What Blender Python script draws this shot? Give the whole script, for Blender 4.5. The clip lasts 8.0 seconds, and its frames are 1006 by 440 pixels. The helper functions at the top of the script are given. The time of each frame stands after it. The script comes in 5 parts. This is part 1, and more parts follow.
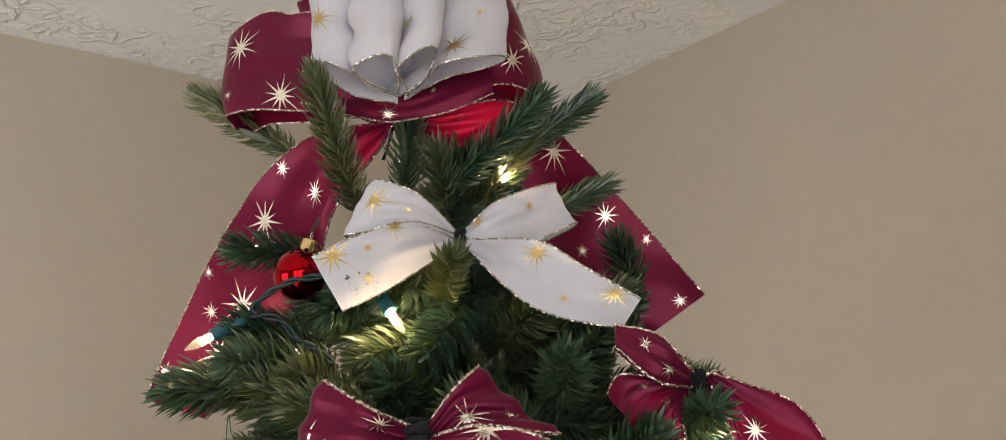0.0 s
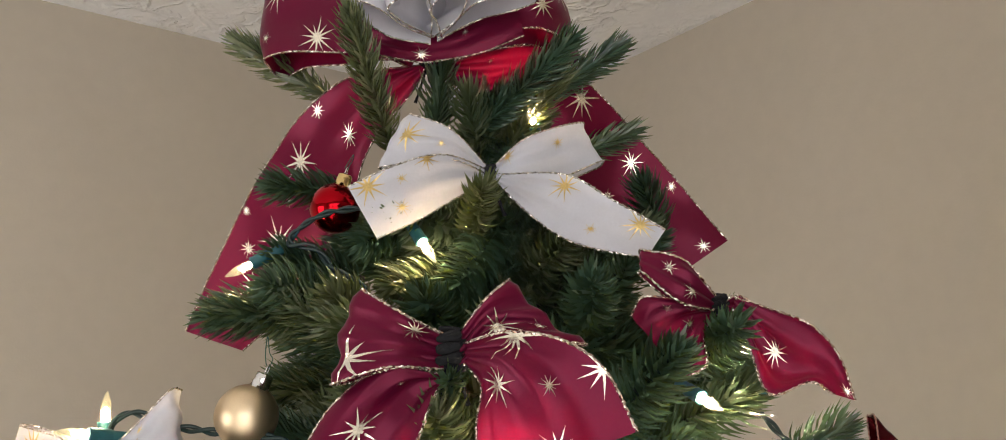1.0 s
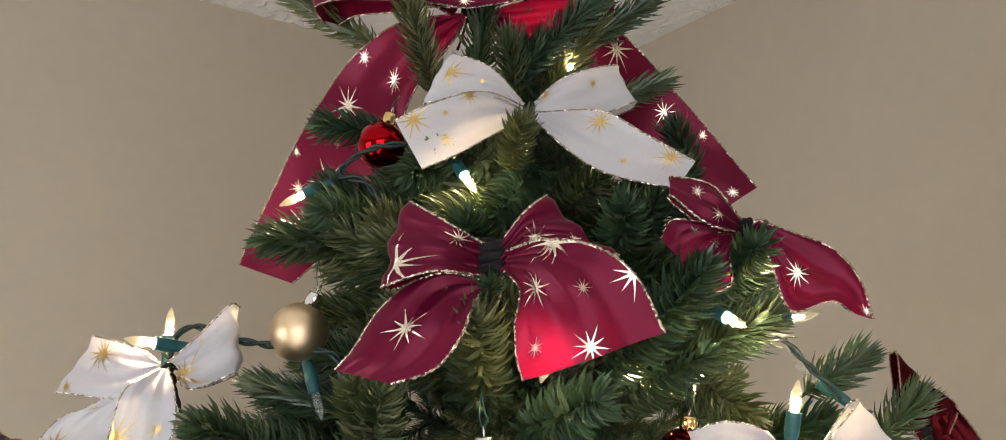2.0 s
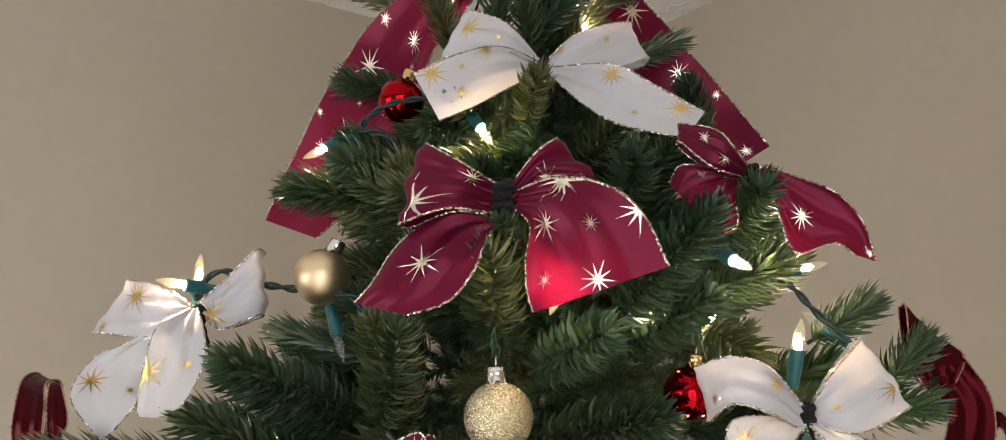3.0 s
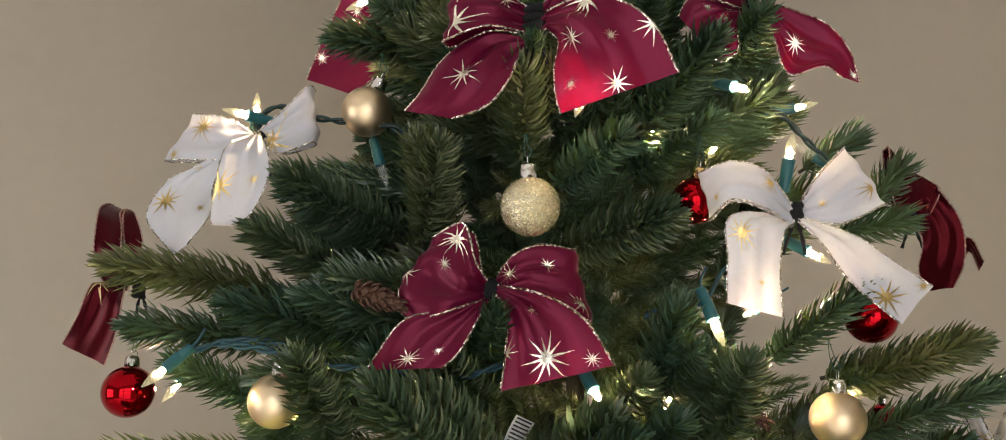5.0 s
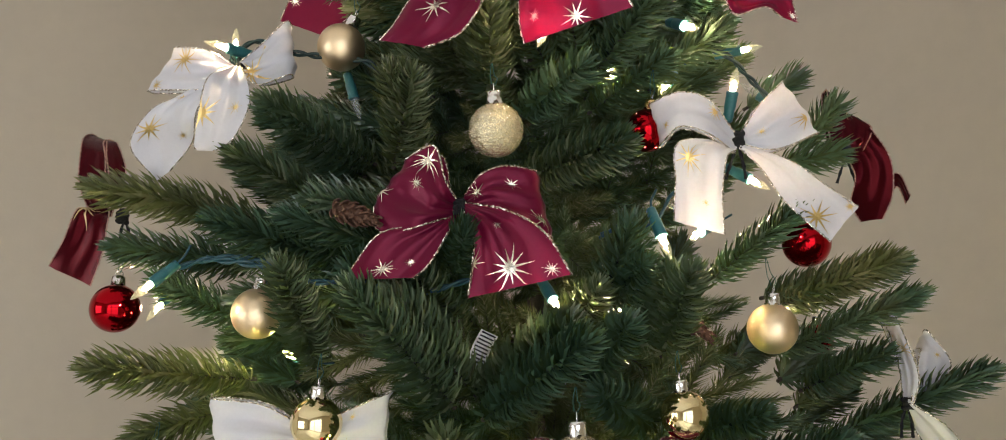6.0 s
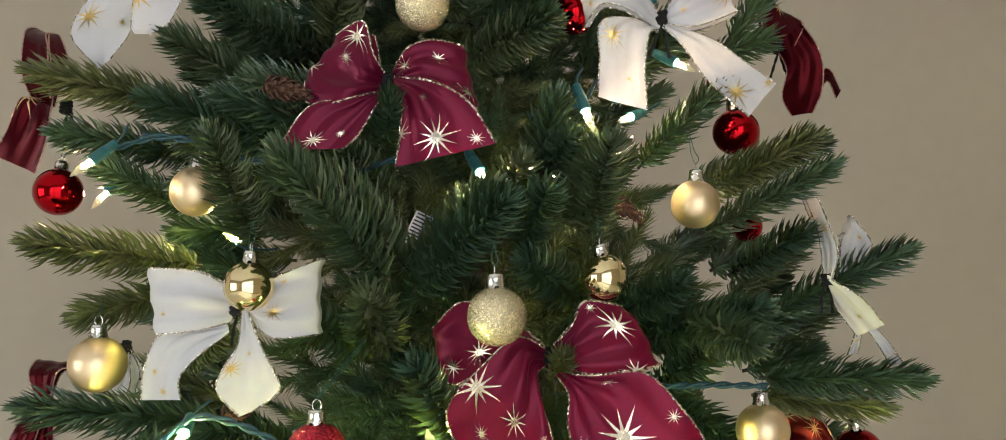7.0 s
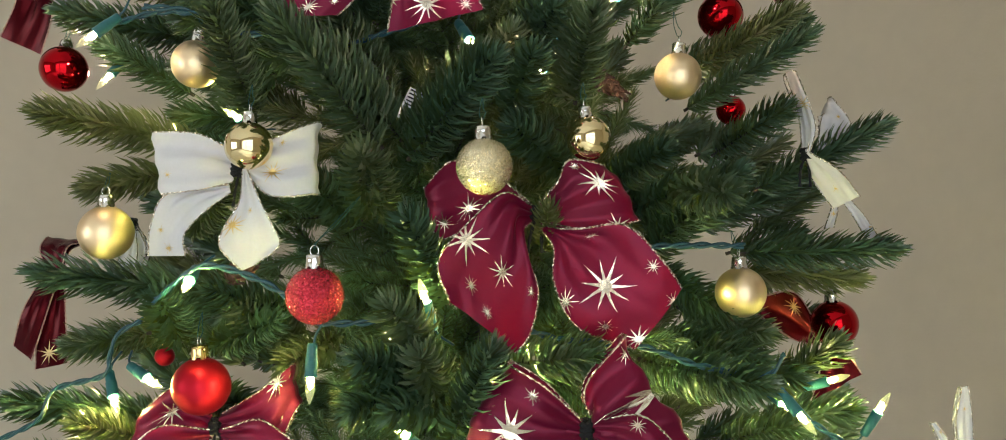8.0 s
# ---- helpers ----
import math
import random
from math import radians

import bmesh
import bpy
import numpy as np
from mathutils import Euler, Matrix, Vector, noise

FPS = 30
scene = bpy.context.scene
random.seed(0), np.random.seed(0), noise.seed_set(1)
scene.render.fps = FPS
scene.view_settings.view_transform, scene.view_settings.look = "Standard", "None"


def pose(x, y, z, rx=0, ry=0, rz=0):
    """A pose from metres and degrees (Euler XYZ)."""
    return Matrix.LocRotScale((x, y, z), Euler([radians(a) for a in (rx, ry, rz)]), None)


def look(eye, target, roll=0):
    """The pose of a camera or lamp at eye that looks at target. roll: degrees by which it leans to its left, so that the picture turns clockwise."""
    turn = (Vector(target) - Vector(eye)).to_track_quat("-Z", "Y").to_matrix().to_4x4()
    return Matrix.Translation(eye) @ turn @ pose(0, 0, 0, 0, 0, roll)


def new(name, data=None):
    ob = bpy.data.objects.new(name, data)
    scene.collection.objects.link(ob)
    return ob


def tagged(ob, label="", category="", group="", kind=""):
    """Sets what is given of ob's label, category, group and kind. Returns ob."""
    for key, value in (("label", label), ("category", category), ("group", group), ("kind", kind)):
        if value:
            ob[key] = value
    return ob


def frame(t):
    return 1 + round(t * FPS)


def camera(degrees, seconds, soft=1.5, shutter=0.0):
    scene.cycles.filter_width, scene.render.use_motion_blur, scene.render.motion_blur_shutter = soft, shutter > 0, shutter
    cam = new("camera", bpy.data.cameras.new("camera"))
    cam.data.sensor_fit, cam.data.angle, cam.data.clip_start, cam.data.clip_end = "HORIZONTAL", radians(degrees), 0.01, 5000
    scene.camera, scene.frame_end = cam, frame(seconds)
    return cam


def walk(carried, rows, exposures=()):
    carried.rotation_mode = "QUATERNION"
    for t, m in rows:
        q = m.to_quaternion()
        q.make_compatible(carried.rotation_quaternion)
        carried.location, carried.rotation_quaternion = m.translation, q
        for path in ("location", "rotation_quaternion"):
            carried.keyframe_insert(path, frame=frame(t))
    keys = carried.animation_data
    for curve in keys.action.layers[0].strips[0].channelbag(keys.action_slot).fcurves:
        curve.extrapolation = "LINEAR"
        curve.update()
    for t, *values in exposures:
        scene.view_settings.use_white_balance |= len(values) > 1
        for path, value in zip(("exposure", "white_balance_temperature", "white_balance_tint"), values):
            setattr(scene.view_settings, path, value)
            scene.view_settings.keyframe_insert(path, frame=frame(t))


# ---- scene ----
cam = camera(59.6, 8.0, soft=0.95)
WINDOW_WATTS, SUN_STRENGTH, BULB_GLOW = 33.5, 5.0, 1450.0
METRES, EYE, TILT, LEAN, TURN = 0.5, 1.5, 14.0, 2.5, 0.0
ROWS = [
    (0.0, 0.0, 0.0, 0.0, 0.0, 0.0, -0.0),
    (0.5, -0.0002, -0.0083, -0.0353, 0.64, -0.65, -0.23),
    (1.0, -0.0076, -0.0403, -0.0691, 1.51, -1.1, -0.66),
    (1.5, -0.0161, -0.0811, -0.1103, 2.54, -1.49, -1.08),
    (3.0, 0.0107, -0.1577, -0.2022, 5.37, -2.79, -1.31),
    (3.5, 0.0179, -0.1873, -0.2303, 5.62, -3.26, -1.23),
    (4.0, 0.0099, -0.2493, -0.2932, 5.9, -4.32, -1.11),
    (4.5, -0.007, -0.2875, -0.3361, 6.01, -5.52, -1.11),
    (6.0, -0.0075, -0.45, -0.4237, 2.94, -8.37, -1.87),
    (6.5, 0.0469, -0.4877, -0.4744, 2.21, -9.28, -1.93),
    (7.0, 0.0895, -0.513, -0.5566, 2.0, -10.49, -1.76),
    (7.5, 0.1056, -0.5468, -0.6396, 2.02, -12.17, -1.62),
    (8.0, 0.1178, -0.6028, -0.6896, 2.1, -13.24, -1.62),
]
LOOKS = [(0.0, 0.10, 6200, 10), (3.0, -0.06, 6200, 10), (4.5, -0.17, 6250, 9), (6.5, -0.07, 6050, 5), (7.0, -0.15, 6100, 3), (8.0, -0.08, 6050, 0)]
walk(cam, [(t, pose(0, 0, EYE, TILT, LEAN, TURN) @ pose(METRES * x, METRES * y, METRES * z, 90 + pitch, roll, yaw)) for t, x, y, z, yaw, pitch, roll in ROWS], LOOKS)
# ---- light: daylight from the window behind the viewer, and the string lights ----
world = bpy.data.worlds.new("world")
scene.world = world
world.use_nodes = True
wn = world.node_tree.nodes
sky = wn.new("ShaderNodeTexSky")
sky.sky_type, sky.sun_disc = "NISHITA", False
sky.sun_elevation, sky.sun_rotation = radians(35), radians(200)
wn["Background"].inputs[1].default_value = 0.12
world.node_tree.links.new(sky.outputs[0], wn["Background"].inputs[0])

sun = bpy.data.lights.new("sun", "SUN")
sun.energy, sun.angle, sun.color = SUN_STRENGTH, radians(0.6), (1.0, 0.95, 0.88)
new("sun", sun).matrix_world = look((0, 0, 0), (-0.623 * 0.55, 0.782 * 0.55, -0.835))

# room frame: origin in the corner, x along the one wall, y along the other
ROOM = Matrix(((-0.782, 0.623, 0, -0.007), (-0.623, -0.782, 0, 2.693), (0, 0, 1, 0), (0, 0, 0, 1)))
LX, LY, HZ = 4.6, 3.45, 2.44
WIN = (1.55, 3.95, 0.05, 2.10)  # window: from, to, sill, head


def area_lamp(name, m, sx, sy, watts, colour):
    d = bpy.data.lights.new(name, "AREA")
    d.shape, d.size, d.size_y, d.energy, d.color = "RECTANGLE", sx, sy, watts, colour
    o = new(name, d)
    o.matrix_world = m
    return o


area_lamp("window_daylight", ROOM @ Matrix.Translation(((WIN[0] + WIN[1]) / 2, LY + 0.26, (WIN[2] + WIN[3]) / 2)) @ pose(0, 0, 0, -102, 0, 0),
          WIN[1] - WIN[0], WIN[3] - WIN[2], WINDOW_WATTS, (1.0, 0.97, 0.95))
WIN2 = (0.5, 2.3, 0.30, 1.80)  # second window, in the west wall
area_lamp("west_window_daylight", ROOM @ Matrix.Translation((LX + 0.10, (WIN2[0] + WIN2[1]) / 2, (WIN2[2] + WIN2[3]) / 2)) @ pose(0, 0, 0, 90, 0, 90),
          WIN2[1] - WIN2[0], WIN2[3] - WIN2[2], WINDOW_WATTS * 0.9, (1.0, 0.97, 0.95))


# ---- materials ----
def mat(name, colour, rough=0.5, metal=0.0, vary=0.12, scale=30.0, bump=0.0, bump_scale=200.0, **more):
    """A principled material with two scales of variation in colour and an optional fine relief."""
    m = bpy.data.materials.new(name)
    m.use_nodes = True
    nt = m.node_tree
    n, l = nt.nodes, nt.links
    p = n["Principled BSDF"]
    p.inputs["Roughness"].default_value, p.inputs["Metallic"].default_value = rough, metal
    tc = n.new("ShaderNodeTexCoord")
    a, b = n.new("ShaderNodeTexNoise"), n.new("ShaderNodeTexNoise")
    a.inputs["Scale"].default_value, b.inputs["Scale"].default_value = scale, scale * 9
    for q in (a, b):
        q.inputs["Detail"].default_value = 3
        l.new(tc.outputs["Object"], q.inputs["Vector"])
    add = n.new("ShaderNodeMath")
    add.operation = "ADD"
    l.new(a.outputs["Fac"], add.inputs[0]), l.new(b.outputs["Fac"], add.inputs[1])
    ramp = n.new("ShaderNodeMapRange")
    ramp.inputs[1].default_value, ramp.inputs[2].default_value = 0.7, 1.3
    ramp.inputs[3].default_value, ramp.inputs[4].default_value = 1 - vary, 1 + vary
    l.new(add.outputs[0], ramp.inputs[0])
    mix = n.new("ShaderNodeVectorMath")
    mix.operation = "SCALE"
    mix.inputs[0].default_value = colour
    l.new(ramp.outputs[0], mix.inputs["Scale"])
    l.new(mix.outputs[0], p.inputs["Base Color"])
    if bump:
        t = n.new("ShaderNodeTexNoise")
        t.inputs["Scale"].default_value, t.inputs["Detail"].default_value = bump_scale, 4
        l.new(tc.outputs["Object"], t.inputs["Vector"])
        bn = n.new("ShaderNodeBump")
        bn.inputs["Strength"].default_value, bn.inputs["Distance"].default_value = bump, 0.002
        l.new(t.outputs["Fac"], bn.inputs["Height"]), l.new(bn.outputs[0], p.inputs["Normal"])
    for key, value in more.items():
        p.inputs[key.replace("_", " ")].default_value = value
    return m


def translucent(m, colour, share):
    """Let part of the light through: thin cloth or leaf."""
    n, l = m.node_tree.nodes, m.node_tree.links
    p, out = n["Principled BSDF"], n["Material Output"]
    t, mx = n.new("ShaderNodeBsdfTranslucent"), n.new("ShaderNodeMixShader")
    t.inputs[0].default_value, mx.inputs[0].default_value = (*colour, 1), share
    l.new(p.outputs[0], mx.inputs[1]), l.new(t.outputs[0], mx.inputs[2]), l.new(mx.outputs[0], out.inputs[0])
    return m


def satin(name, colour, through_colour, share, rough, gloss, shine=(1, 1, 1)):
    """Woven ribbon cloth: fine weave relief, soft sheen."""
    m = mat(name, colour, rough, 0.0, 0.04, 60, 0, Specular_IOR_Level=gloss, Specular_Tint=(*shine, 1))
    n, l = m.node_tree.nodes, m.node_tree.links
    p = n["Principled BSDF"]
    tc, w, w2, bn = n.new("ShaderNodeTexCoord"), n.new("ShaderNodeTexNoise"), n.new("ShaderNodeTexNoise"), n.new("ShaderNodeBump")
    w.inputs["Scale"].default_value, w2.inputs["Scale"].default_value = 900, 45
    mx = n.new("ShaderNodeMath")
    mx.operation = "MULTIPLY_ADD"
    mx.inputs[1].default_value = 6.0
    bn.inputs["Strength"].default_value, bn.inputs["Distance"].default_value = 0.16, 0.0006
    for q in (w, w2):
        l.new(tc.outputs["Object"], q.inputs["Vector"])
    l.new(w2.outputs["Fac"], mx.inputs[0]), l.new(w.outputs["Fac"], mx.inputs[2])
    l.new(mx.outputs[0], bn.inputs["Height"]), l.new(bn.outputs[0], p.inputs["Normal"])
    return translucent(m, through_colour, share)


def glitter(name, colour, metal, rough, scale, tilt, light=None):
    """Tiny flakes at all angles."""
    m = mat(name, colour, rough, metal, 0.15, 120)
    n, l = m.node_tree.nodes, m.node_tree.links
    p = n["Principled BSDF"]
    tc, v, g, s, nm = (n.new("ShaderNodeTexCoord"), n.new("ShaderNodeTexVoronoi"), n.new("ShaderNodeNewGeometry"), n.new("ShaderNodeVectorMath"), n.new("ShaderNodeVectorMath"))
    v.inputs["Scale"].default_value = scale
    l.new(tc.outputs["Object"], v.inputs["Vector"])
    s.operation, nm.operation = "MULTIPLY_ADD", "ADD"
    s.inputs[1].default_value, s.inputs[2].default_value = (tilt,) * 3, (-tilt / 2,) * 3
    l.new(v.outputs["Color"], s.inputs[0]), l.new(g.outputs["Normal"], nm.inputs[0]), l.new(s.outputs[0], nm.inputs[1])
    unit = n.new("ShaderNodeVectorMath")
    unit.operation = "NORMALIZE"
    l.new(nm.outputs[0], unit.inputs[0]), l.new(unit.outputs[0], p.inputs["Normal"])
    if light:
        mx = n.new("ShaderNodeMix")
        mx.data_type = "RGBA"
        mx.inputs[6].default_value, mx.inputs[7].default_value = (*colour, 1), (*light, 1)
        sep = n.new("ShaderNodeSeparateColor")
        l.new(v.outputs["Color"], sep.inputs[0]), l.new(sep.outputs[0], mx.inputs[0]), l.new(mx.outputs[2], p.inputs["Base Color"])
    return m


def needle_material():
    m = mat("pine_needles", (0.035, 0.085, 0.035), 0.27, 0, 0.1, 40, Specular_IOR_Level=0.8)
    n, l = m.node_tree.nodes, m.node_tree.links
    p = n["Principled BSDF"]
    g, o, mr, cr = n.new("ShaderNodeNewGeometry"), n.new("ShaderNodeObjectInfo"), n.new("ShaderNodeMath"), n.new("ShaderNodeValToRGB")
    mr.operation = "MULTIPLY_ADD"
    mr.inputs[1].default_value = 0.62
    half = n.new("ShaderNodeMath")
    half.operation = "MULTIPLY"
    half.inputs[1].default_value = 0.30
    l.new(o.outputs["Random"], half.inputs[0])
    l.new(g.outputs["Random Per Island"], mr.inputs[0]), l.new(half.outputs[0], mr.inputs[2])
    e = cr.color_ramp.elements
    e[0].color, e[1].color = (0.004, 0.018, 0.012, 1), (0.54, 0.53, 0.33, 1)
    mid = e.new(0.64)
    mid.color = (0.078, 0.150, 0.098, 1)
    l.new(mr.outputs[0], cr.inputs[0])
    # olive on some sprigs: brownish tips, plus warm bulb glow put into the colour
    few, lit_olive = n.new("ShaderNodeMapRange"), n.new("ShaderNodeMix")
    few.inputs[1].default_value, few.inputs[2].default_value, few.inputs[4].default_value = 0.5, 1.0, 0.6
    l.new(o.outputs["Random"], few.inputs[0])
    lit_olive.data_type = "RGBA"
    lit_olive.inputs[7].default_value = (0.155, 0.145, 0.045, 1)
    l.new(few.outputs[0], lit_olive.inputs[0]), l.new(cr.outputs[0], lit_olive.inputs[6]), l.new(lit_olive.outputs[2], p.inputs["Base Color"])
    return translucent(m, (0.40, 0.44, 0.06), 0.24)


NEEDLE = needle_material()
BARK = mat("branch_stem", (0.055, 0.045, 0.025), 0.8, 0, 0.3, 80, 0.4)
# dark: deeper red cloth, with duller foil and braid than burgundy
RIBBON = {"burgundy": satin("burgundy_satin", (0.076, 0.0032, 0.020), (0.60, 0.004, 0.06), 0.07, 0.30, 0.85, (0.85, 0.17, 0.29)),
          "dark": satin("dark_red_satin", (0.017, 0.0009, 0.0025), (0.25, 0.003, 0.01), 0.04, 0.20, 0.8, (0.50, 0.05, 0.07)),
          "white": satin("white_satin", (0.60, 0.60, 0.66), (0.80, 0.74, 0.70), 0.20, 0.36, 0.45)}
STAR = {"burgundy": mat("silver_foil", (0.82, 0.76, 0.64), 0.27, 0.92, 0.2, 90, 0.2),
        "dark": mat("dark_foil", (0.50, 0.38, 0.20), 0.36, 0.75, 0.2, 90, 0.2),
        "white": mat("gold_foil", (0.62, 0.45, 0.18), 0.28, 0.9, 0.2, 90, 0.2)}
BRAID = {"burgundy": glitter("gilt_braid", (0.34, 0.20, 0.13), 0.9, 0.26, 620, 1.3, (0.95, 0.88, 0.80)),
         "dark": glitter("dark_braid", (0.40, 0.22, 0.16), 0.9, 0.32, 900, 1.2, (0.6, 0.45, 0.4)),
         "white": glitter("silver_braid", (0.42, 0.36, 0.28), 0.9, 0.26, 620, 1.3, (0.95, 0.93, 0.90))}
TIE = mat("black_chenille", (0.006, 0.006, 0.008), 0.9, 0, 0.3, 300, 1.0, 1500)
BALL = {"gold_matte": mat("matte_gold", (0.86, 0.68, 0.45), 0.40, 1.0, 0.04, 25, 0.05, 900),
        "gold_shiny": mat("shiny_gold", (0.84, 0.72, 0.42), 0.06, 1.0, 0.04, 25),
        "gold_glitter": glitter("gold_glitter", (0.62, 0.48, 0.24), 0.85, 0.26, 46, 1.2, (0.98, 0.92, 0.70)),
        "red_shiny": mat("shiny_red", (0.38, 0.004, 0.010), 0.05, 1.0, 0.04, 25),
        "red_matte": mat("matte_red", (0.34, 0.006, 0.02), 0.42, 0.9, 0.04, 25, 0.05, 900),
        "red_glitter": glitter("red_glitter", (0.28, 0.006, 0.02), 0.7, 0.26, 30, 1.35, (0.75, 0.05, 0.09))}
CHROME = mat("silver_cap", (0.78, 0.77, 0.75), 0.16, 1.0, 0.06, 200)
GILT = mat("gilt_cap", (0.78, 0.58, 0.25), 0.16, 1.0, 0.06, 200)
STRING = mat("green_thread", (0.02, 0.09, 0.06), 0.6)
SOCKET = mat("green_socket", (0.018, 0.105, 0.118), 0.42, 0, 0.12, 150, 0.1, 600)
# same cable twice: daylight coloured into the blue-green, shade into the darker copy
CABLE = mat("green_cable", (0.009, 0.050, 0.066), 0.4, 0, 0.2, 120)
CABLE_SHADED = mat("shaded_cable", (0.006, 0.024, 0.022), 0.4, 0, 0.2, 120)
CONE = mat("cone_scale", (0.10, 0.045, 0.025), 0.7, 0, 0.4, 120, 0.4)


def emitter(name, colour, strength):
    m = bpy.data.materials.new(name)
    m.use_nodes = True
    p = m.node_tree.nodes["Principled BSDF"]
    p.inputs["Base Color"].default_value = (0.8, 0.7, 0.5, 1)
    p.inputs["Emission Color"].default_value = (*colour, 1)
    p.inputs["Emission Strength"].default_value = strength
    return m


def bulb_glass(name, tint, glow, body=0.36):
    """Clear bulb: mostly see-through, a bright gloss, a little of the filament's glow."""
    m = bpy.data.materials.new(name)
    m.use_nodes = True
    n, l = m.node_tree.nodes, m.node_tree.links
    p, out = n["Principled BSDF"], n["Material Output"]
    p.inputs["Base Color"].default_value, p.inputs["Roughness"].default_value = (*tint, 1), 0.08
    p.inputs["Emission Color"].default_value, p.inputs["Emission Strength"].default_value = (1.0, 0.92, 0.52, 1), glow
    tr, mx = n.new("ShaderNodeBsdfTransparent"), n.new("ShaderNodeMixShader")
    mx.inputs[0].default_value = body
    l.new(tr.outputs[0], mx.inputs[1]), l.new(p.outputs[0], mx.inputs[2]), l.new(mx.outputs[0], out.inputs[0])
    return m


GLOW = emitter("filament_glow", (1.0, 0.70, 0.40), BULB_GLOW)
GLOW_LOW = emitter("filament_glow_yellow", (1.0, 0.88, 0.25), BULB_GLOW * 1.25)
GLASS_LIT = bulb_glass("lit_bulb_glass", (0.05, 0.045, 0.03), 0.5)
GLASS_LOW = bulb_glass("lit_yellow_bulb_glass", (0.05, 0.05, 0.02), 0.6)
GLASS_OFF = bulb_glass("unlit_bulb_glass", (0.6, 0.65, 0.65), 0.0, 0.2)

WALL = mat("beige_wall_paint", (0.55, 0.49, 0.405), 0.75, 0, 0.03, 3, 0.15, 140)
TRIM = mat("white_trim_paint", (0.78, 0.77, 0.74), 0.4, 0, 0.03, 12)
CARPET = mat("beige_carpet", (0.70, 0.66, 0.60), 0.95, 0, 0.2, 60, 0.8, 500)


def stomped_ceiling():
    """White ceiling with brush-stamped plaster ridges."""
    m = mat("stamped_plaster", (0.93, 0.92, 0.92), 0.8, 0, 0.03, 6)
    n, l = m.node_tree.nodes, m.node_tree.links
    p = n["Principled BSDF"]
    tc, w, b = n.new("ShaderNodeTexCoord"), n.new("ShaderNodeTexNoise"), n.new("ShaderNodeBump")
    warp, add = n.new("ShaderNodeTexNoise"), n.new("ShaderNodeMixRGB")
    warp.inputs["Scale"].default_value, warp.inputs["Detail"].default_value = 7, 3
    add.blend_type, add.inputs[0].default_value = "ADD", 0.05
    l.new(tc.outputs["Object"], warp.inputs["Vector"])
    l.new(tc.outputs["Object"], add.inputs[1]), l.new(warp.outputs["Color"], add.inputs[2])
    w.inputs["Scale"].default_value, w.inputs["Detail"].default_value, w.inputs["Roughness"].default_value, w.inputs["Distortion"].default_value = 19, 2.5, 0.5, 0.25
    l.new(add.outputs[0], w.inputs["Vector"])
    rid, ab, sm = n.new("ShaderNodeMath"), n.new("ShaderNodeMath"), n.new("ShaderNodeMapRange")
    rid.operation, ab.operation = "SUBTRACT", "ABSOLUTE"
    rid.inputs[1].default_value = 0.5
    l.new(w.outputs["Fac"], rid.inputs[0]), l.new(rid.outputs[0], ab.inputs[0]), l.new(ab.outputs[0], sm.inputs[0])
    sm.inputs[1].default_value, sm.inputs[2].default_value, sm.inputs[3].default_value, sm.inputs[4].default_value = 0.0, 0.11, 1.0, 0.0
    patch, gate = n.new("ShaderNodeTexNoise"), n.new("ShaderNodeMath")
    patch.inputs["Scale"].default_value = 5
    l.new(tc.outputs["Object"], patch.inputs["Vector"])
    gate.operation = "MULTIPLY"
    pm = n.new("ShaderNodeMapRange")
    pm.inputs[1].default_value, pm.inputs[2].default_value = 0.38, 0.58
    l.new(patch.outputs["Fac"], pm.inputs[0]), l.new(sm.outputs[0], gate.inputs[0]), l.new(pm.outputs[0], gate.inputs[1])
    b.inputs["Strength"].default_value, b.inputs["Distance"].default_value = 0.7, 0.008
    l.new(gate.outputs[0], b.inputs["Height"]), l.new(b.outputs[0], p.inputs["Normal"])
    return m


PLASTER = stomped_ceiling()


# ---- mesh helpers ----
def mesh(name, verts, faces, material, smooth=True):
    d = bpy.data.meshes.new(name)
    d.from_pydata([tuple(v) for v in verts], [], faces)
    d.materials.append(material)
    if smooth:
        d.polygons.foreach_set("use_smooth", [True] * len(d.polygons))
    d.update()
    return d


def part(name, data, parent, label="", kind=""):
    o = new(name, data)
    o.parent = parent
    return tagged(o, label, kind=kind)


def bm_mesh(name, bm, material, smooth=True):
    d = bpy.data.meshes.new(name)
    bm.to_mesh(d)
    bm.free()
    d.materials.append(material)
    if smooth:
        d.polygons.foreach_set("use_smooth", [True] * len(d.polygons))
    return d


def box(bm, x0, x1, y0, y1, z0, z1):
    r = bmesh.ops.create_cube(bm, size=1)
    bmesh.ops.transform(bm, verts=r["verts"], matrix=Matrix.Translation(((x0 + x1) / 2, (y0 + y1) / 2, (z0 + z1) / 2)) @ Matrix.Diagonal((x1 - x0, y1 - y0, z1 - z0, 1)))


def turn_to(way):
    return Vector(way).to_track_quat("Z", "Y").to_matrix().to_4x4()


def lathe(profile, sides=20):
    """Vertices and faces of a turned shape, profile (radius, height)."""
    v, f = [], []
    for r, z in profile:
        v += [(r * math.cos(2 * math.pi * i / sides), r * math.sin(2 * math.pi * i / sides), z) for i in range(sides)]
    for k in range(len(profile) - 1):
        f += [(k * sides + i, k * sides + (i + 1) % sides, (k + 1) * sides + (i + 1) % sides, (k + 1) * sides + i) for i in range(sides)]
    return v, f


